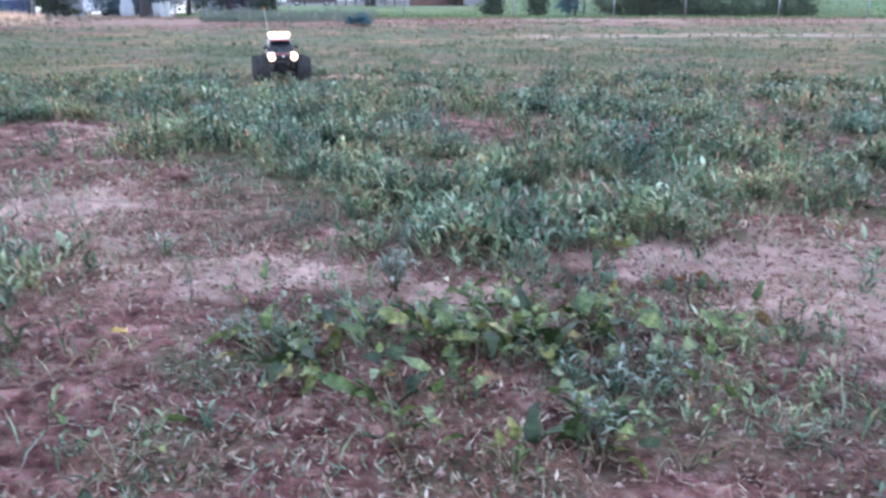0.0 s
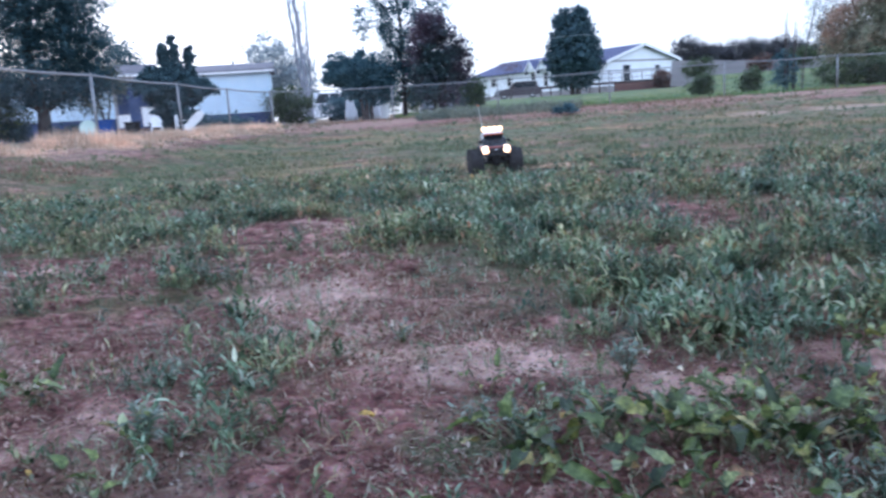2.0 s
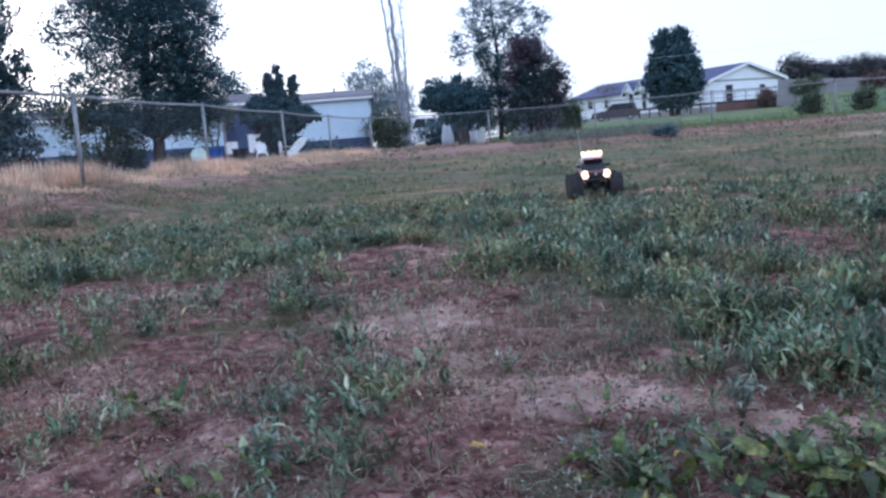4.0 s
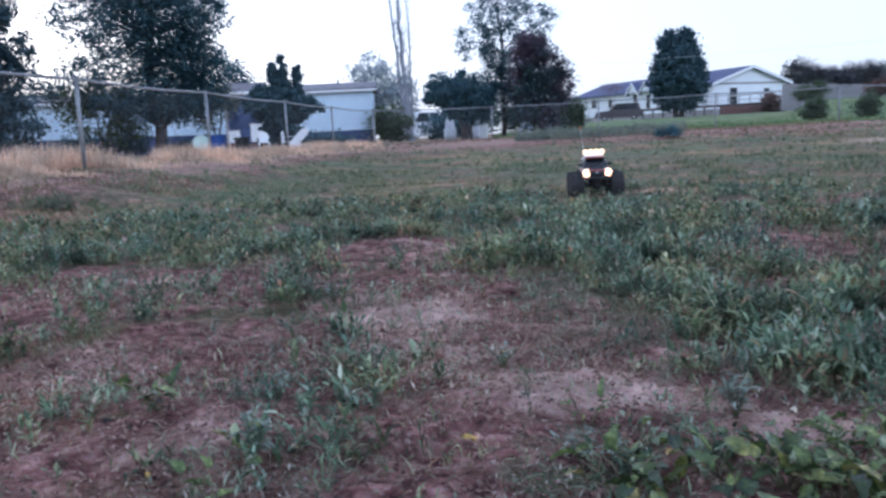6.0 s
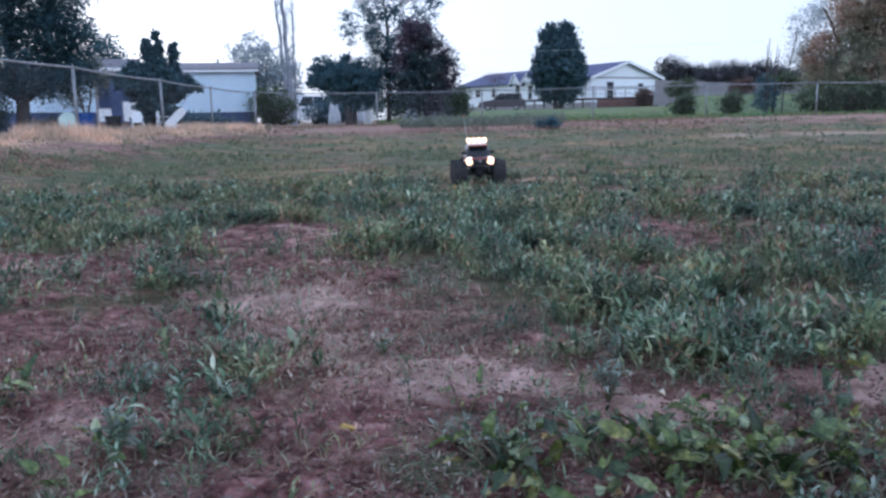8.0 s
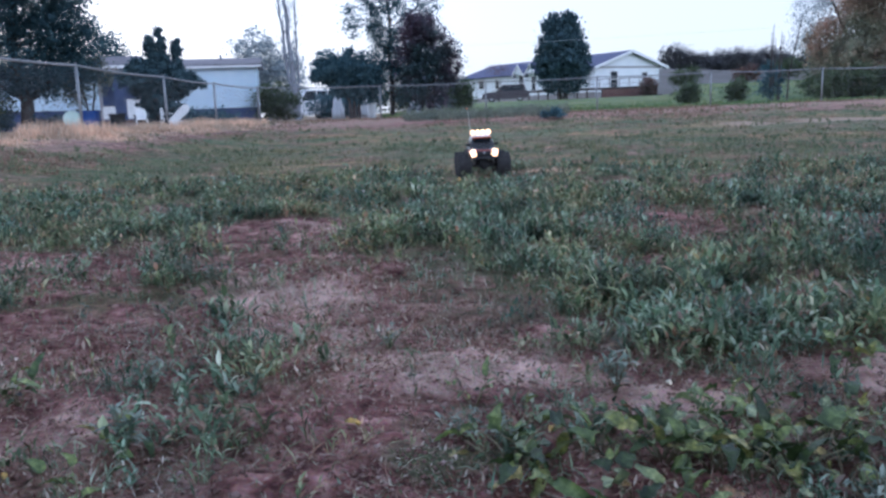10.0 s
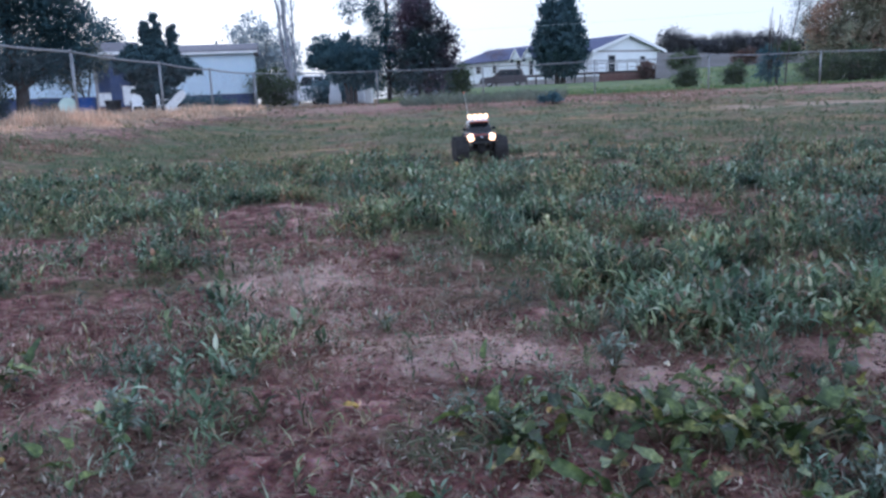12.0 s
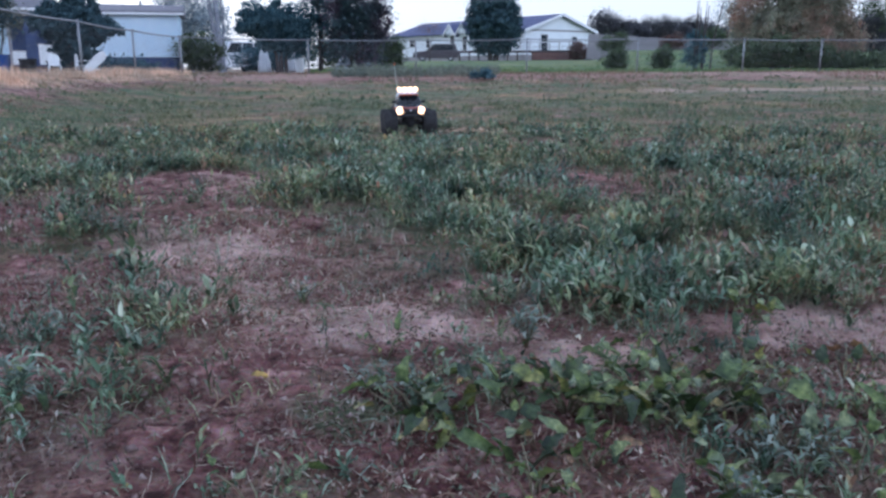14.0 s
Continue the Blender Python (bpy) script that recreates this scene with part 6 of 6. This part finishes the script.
# ---- broad-leaved weeds and fallen leaves close by ----
def broad_material(name, stops, rough=0.42):
    m, n, l, b = material(name, rough, 0, 0.45)
    info = n.new("ShaderNodeObjectInfo")
    r = ramp(n, l, info.outputs["Random"], stops)
    vein = noise_node(n, l, 90, 3)
    spots = ramp(n, l, vein.outputs["Fac"], [(0.34, (0.50, 0.55, 0.48)), (0.52, (0.95, 0.97, 0.9)), (0.68, (1.45, 1.38, 1.3))])
    c = mixed(n, l, "MULTIPLY", 1.0, r.outputs[0], spots.outputs[0])
    blotch = noise_node(n, l, 38, 2)
    c = mixed(n, l, "MULTIPLY", 1.0, c, ramp(n, l, blotch.outputs["Fac"], [(0.38, (0.62, 0.66, 0.7)), (0.6, (1.2, 1.15, 1.0))]).outputs[0])
    l.new(c, b.inputs["Base Color"])
    bumped(n, l, b, vein.outputs["Fac"], 0.8, 0.004)
    t, s = n.new("ShaderNodeBsdfTranslucent"), n.new("ShaderNodeMixShader")
    l.new(c, t.inputs["Color"])
    s.inputs[0].default_value = 0.2
    l.new(b.outputs[0], s.inputs[1])
    l.new(t.outputs[0], s.inputs[2])
    l.new(s.outputs[0], n["Material Output"].inputs["Surface"])
    return m


M_BROAD = broad_material("broad_leaf", [(0.0, (0.022, 0.040, 0.016)), (0.22, (0.054, 0.088, 0.032)), (0.44, (0.118, 0.168, 0.062)), (0.62, (0.20, 0.245, 0.094)), (0.76, (0.18, 0.22, 0.125)), (0.83, (0.30, 0.35, 0.25)), (0.87, (0.16, 0.19, 0.06)), (0.93, (0.25, 0.25, 0.085)), (0.96, (0.26, 0.20, 0.11)), (1.0, (0.22, 0.11, 0.07))])
M_STEM = plain("reddish_stem", (0.13, 0.08, 0.05), (0.16, 0.17, 0.09), 30, 0.7)
M_FALLEN = broad_material("fallen_yellow_leaf", [(0.0, (0.40, 0.25, 0.06)), (1.0, (0.50, 0.34, 0.11))], 0.6)
M_BLEACHED = broad_material("bleached_leaf", [(0.0, (0.55, 0.47, 0.38)), (1.0, (0.68, 0.62, 0.54))], 0.7)


def leaf_mesh(name, length, width, bend, fold, lobe, mat, seed):
    """An oval leaf with a short stalk along +x, folded at its rib and bent down to its tip."""
    r = random.Random(seed)
    u = [0.0, 0.1, 0.2, 0.32, 0.44, 0.56, 0.68, 0.8, 0.92, 1.0]
    wide = [0.05, 0.62 + lobe, 0.86 + 0.7 * lobe, 1.0 - 0.25 * lobe, 0.97 - 0.5 * lobe, 0.9 + 0.1 * lobe, 0.78 - 0.3 * lobe, 0.6 - 0.2 * lobe, 0.34, 0.05]
    bm, rows, sway = bmesh.new(), [], r.uniform(-0.3, 0.3)
    for k, w in zip(u, wide):
        x, z = 0.012 + length * k, 0.010 + length * (0.22 * k - bend * k * k)
        e = width / 2 * w * r.uniform(0.76, 1.12)
        f = fold * e
        rows.append([bm.verts.new(p) for p in ((x - (0.1 + lobe) * e * (k < 0.25), e, z + f + r.uniform(-0.3, 0.3) * e), (x, sway * k * k * length, z), (x - (0.1 + lobe) * e * (k < 0.25), -e * r.uniform(0.8, 1.1), z + f + r.uniform(-0.3, 0.3) * e))])
    for a, b in zip(rows, rows[1:]):
        for i in (0, 1):
            bm.faces.new((a[i], a[i + 1], b[i + 1], b[i]))
    stalk = [bm.verts.new(p) for p in ((0, 0.0009, 0), (0, -0.0009, 0))]
    bm.faces.new((stalk[0], stalk[1], rows[0][2], rows[0][0]))
    me = finish(name, bm, mat, True)
    return me


LEAVES = [leaf_mesh("leaf", ln, w, bd, fo, lo, M_BROAD, k) for k, (ln, w, bd, fo, lo) in enumerate(((0.048, 0.034, 0.45, 0.5, 0.12), (0.052, 0.042, 0.80, 0.4, 0.16), (0.046, 0.021, 0.30, 0.65, 0.0), (0.056, 0.031, 0.85, 0.55, 0.1), (0.044, 0.038, 0.60, 0.4, 0.18), (0.062, 0.024, 0.60, 0.65, 0.0), (0.048, 0.042, 0.95, 0.5, 0.14), (0.040, 0.028, 0.35, 0.35, 0.1)))]
rnd = random.Random(12)
# clumps: centre, half widths, number of plants, size of the leaves
CLUMPS = [(-0.17, 0.97, 0.06, 0.06, 4, 0.95), (-0.08, 1.10, 0.09, 0.10, 4, 0.72), (-0.22, 1.13, 0.05, 0.03, 1, 0.6), (0.08, 1.06, 0.10, 0.06, 8, 0.9), (0.10, 1.16, 0.09, 0.05, 4, 0.85), (0.10, 1.28, 0.09, 0.05, 2, 0.7), (-0.02, 1.20, 0.10, 0.06, 2, 0.7), (0.26, 1.22, 0.07, 0.05, 4, 0.85), (0.21, 1.10, 0.07, 0.04, 3, 0.85), (0.33, 1.58, 0.05, 0.05, 2, 0.7), (-0.02, 0.93, 0.07, 0.04, 2, 0.8), (0.11, 0.76, 0.03, 0.02, 1, 0.75), (0.19, 0.83, 0.06, 0.04, 2, 0.75), (0.27, 0.77, 0.08, 0.04, 2, 0.75), (0.35, 0.98, 0.10, 0.07, 2, 0.8), (0.47, 1.14, 0.09, 0.06, 2, 0.8), (-0.06, 0.82, 0.08, 0.04, 2, 0.7), (0.42, 1.32, 0.06, 0.05, 1, 0.7), (-0.33, 1.27, 0.03, 0.02, 1, 0.6), (-1.18, 1.08, 0.04, 0.03, 2, 0.8), (-0.84, 0.94, 0.02, 0.02, 1, 0.7), (-0.76, 0.78, 0.03, 0.02, 1, 0.8), (-0.30, 0.72, 0.05, 0.03, 1, 0.6)]
for cx, cy, a, b, count, size in CLUMPS:
    for _ in range(count):
        t, q = rnd.uniform(0, 6.2832), math.sqrt(rnd.random())
        x, y = cx + a * q * math.cos(t), cy + b * q * math.sin(t)
        weed = thing("broadleaf_weed", pose(x, y, float(land(x, y)) - 0.002, 0, 0, rnd.uniform(0, 360)), "broad-leaved green weed sprawling on the dirt", "weed", "broad-leaved weeds in the foreground")
        stems = rnd.randint(4, 6)
        for k in range(stems):
            az, ln = 6.2832 * k / stems + rnd.uniform(-0.5, 0.5), rnd.uniform(0.03, 0.075)
            tip = Vector((math.cos(az) * ln * 0.8, math.sin(az) * ln * 0.8, ln * rnd.uniform(0.3, 1.0)))
            mid = tip * 0.5 + Vector((0, 0, 0.012))
            part("stem", cord(bmesh.new(), [(0, 0, -0.004), mid, tip], [0.0018, 0.0014, 0.0009], 5), M_STEM, weed, smooth=True)
            part("leaf", rnd.choice(LEAVES), None, weed, m=pose(*tip, rnd.uniform(-55, 55), rnd.uniform(-85, 20), math.degrees(az) + rnd.uniform(-70, 70)) @ Matrix.Scale(size * rnd.uniform(0.55, 1.1), 4))
            for _ in range(rnd.randint(0, 2)):
                at = tip * rnd.uniform(0.35, 0.8) + Vector((0, 0, 0.008))
                part("leaf", rnd.choice(LEAVES), None, weed, m=pose(*at, rnd.uniform(-60, 60), rnd.uniform(-70, 20), math.degrees(az) + rnd.uniform(-120, 120)) @ Matrix.Scale(size * rnd.uniform(0.3, 0.6), 4))

M_GREYWEED = foliage("grey_weed_leaf", [(0.0, (0.11, 0.145, 0.115)), (0.6, (0.22, 0.27, 0.225)), (1.0, (0.37, 0.41, 0.355))], 0.7, 0.2, 0.2)


def grey_weed(x, y, spread, height, leaf, words):
    """A low plant of many stems with narrow pale leaves."""
    z = float(land(x, y))
    weed = thing("grey_weed", pose(x, y, z), words, "weed", "pale grey weeds on the dirt")
    count = 10
    az, lean = rng.uniform(0, 6.2832, count), rng.uniform(0.15, 1.2, count)
    tips = np.stack([np.cos(az) * np.sin(lean) * spread, np.sin(az) * np.sin(lean) * spread, np.cos(lean) * height + 0.01], 1)
    for t in tips:
        t = Vector(t)
        part("stem", cord(bmesh.new(), [Vector((0, 0, -0.004)), t * 0.5 + Vector((0, 0, 0.006)), t], [0.0016, 0.0012, 0.0007], 4), M_STEM, weed, smooth=True)
    many = 7
    base = np.repeat(tips, many, 0) * np.tile(np.linspace(0.3, 1.0, many), count)[:, None]
    n = len(base)
    part("foliage", raw_mesh("foliage", *blades(base, rng.uniform(0, 6.2832, n), rng.uniform(0.1, 1.3, n), leaf * rng.uniform(0.6, 1.3, n), leaf * 0.26 * rng.uniform(0.7, 1.3, n)), M_GREYWEED), None, weed)


for x, y, spread, height, leaf, words in ((-1.57, 2.24, 0.10, 0.07, 0.026, "pale grey-green weed on bare dirt"), (-1.42, 2.18, 0.06, 0.06, 0.024, "small grey-green weed on bare dirt"), (-0.31, 1.11, 0.07, 0.035, 0.020, "sprawling blue-grey weed lying over the dirt"), (-0.25, 1.13, 0.06, 0.035, 0.020, "sprawling blue-grey weed lying over the dirt"), (-0.09, 1.38, 0.04, 0.06, 0.030, "upright grey-green weed of narrow blades"), (0.27, 1.00, 0.06, 0.05, 0.022, "grey-green weed beside broad green leaves"), (0.33, 0.99, 0.05, 0.05, 0.022, "grey-green weed beside broad green leaves"), (-0.84, 0.95, 0.04, 0.07, 0.034, "blue-green weed with long upright leaves"), (-0.97, 1.22, 0.05, 0.05, 0.020, "grey-green weed among low tufts"), (0.20, 0.84, 0.05, 0.05, 0.024, "blue-grey weed at the clump's edge"), (-0.62, 1.62, 0.04, 0.04, 0.018, "small grey weed on pale crust")):
    grey_weed(x, y, spread, height, leaf, words)

M_BLACKLEAF = broad_material("withered_and_shadow_leaf", [(0.0, (0.012, 0.012, 0.014)), (1.0, (0.022, 0.02, 0.022))], 0.7)
# the first black blade is the shadow of the pale leaf next to it
for k, (x, y, mat, size, words) in enumerate(((-1.385, 1.10, M_BLACKLEAF, 1.0, "black leaf blade as the shadow of the pale leaf"), (-1.355, 1.105, M_BLEACHED, 0.7, "pale grey leaf beside its black shadow blade"), (-1.31, 1.06, M_BLEACHED, 0.8, "bleached husk lying on the dirt"), (-1.20, 1.12, M_BLACKLEAF, 0.8, "withered dark leaf under a small weed"), (-1.22, 0.98, M_BLACKLEAF, 0.6, "dark scrap of dead leaf"), (-1.27, 1.02, M_BLEACHED, 0.6, "curled pale straw leaf"), (-0.165, 1.145, M_FALLEN, 0.7, "small yellow leaf caught among green weeds"), (-0.526, 1.106, M_FALLEN, 0.85, "yellowed leaf standing on the dirt"), (0.32, 1.89, M_FALLEN, 1.2, "curled orange-yellow leaf at the weeds' edge"), (-0.144, 1.374, M_BLEACHED, 0.9, "bleached dry leaf on the pale crust"), (0.0, 1.439, M_BLEACHED, 0.7, "whitish dry petals scattered on the crust"), (-0.05, 1.82, M_BLEACHED, 1.0, "pale dry leaf among dense weeds"), (-0.93, 0.80, M_FALLEN, 0.6, "small orange leaf by a green shoot"))):
    leaf = thing("fallen_leaf", pose(x, y, float(land(x, y)) + 0.012, 0, 0, 40 + 97 * k), words, "leaf", "fallen leaves")
    part("blade", leaf_mesh("blade", 0.036 * size, 0.016 * size, 0.3, 0.4, 0.0, mat, 50 + k), None, leaf, m=pose(0, 0, -0.008, 20, -8, 0))
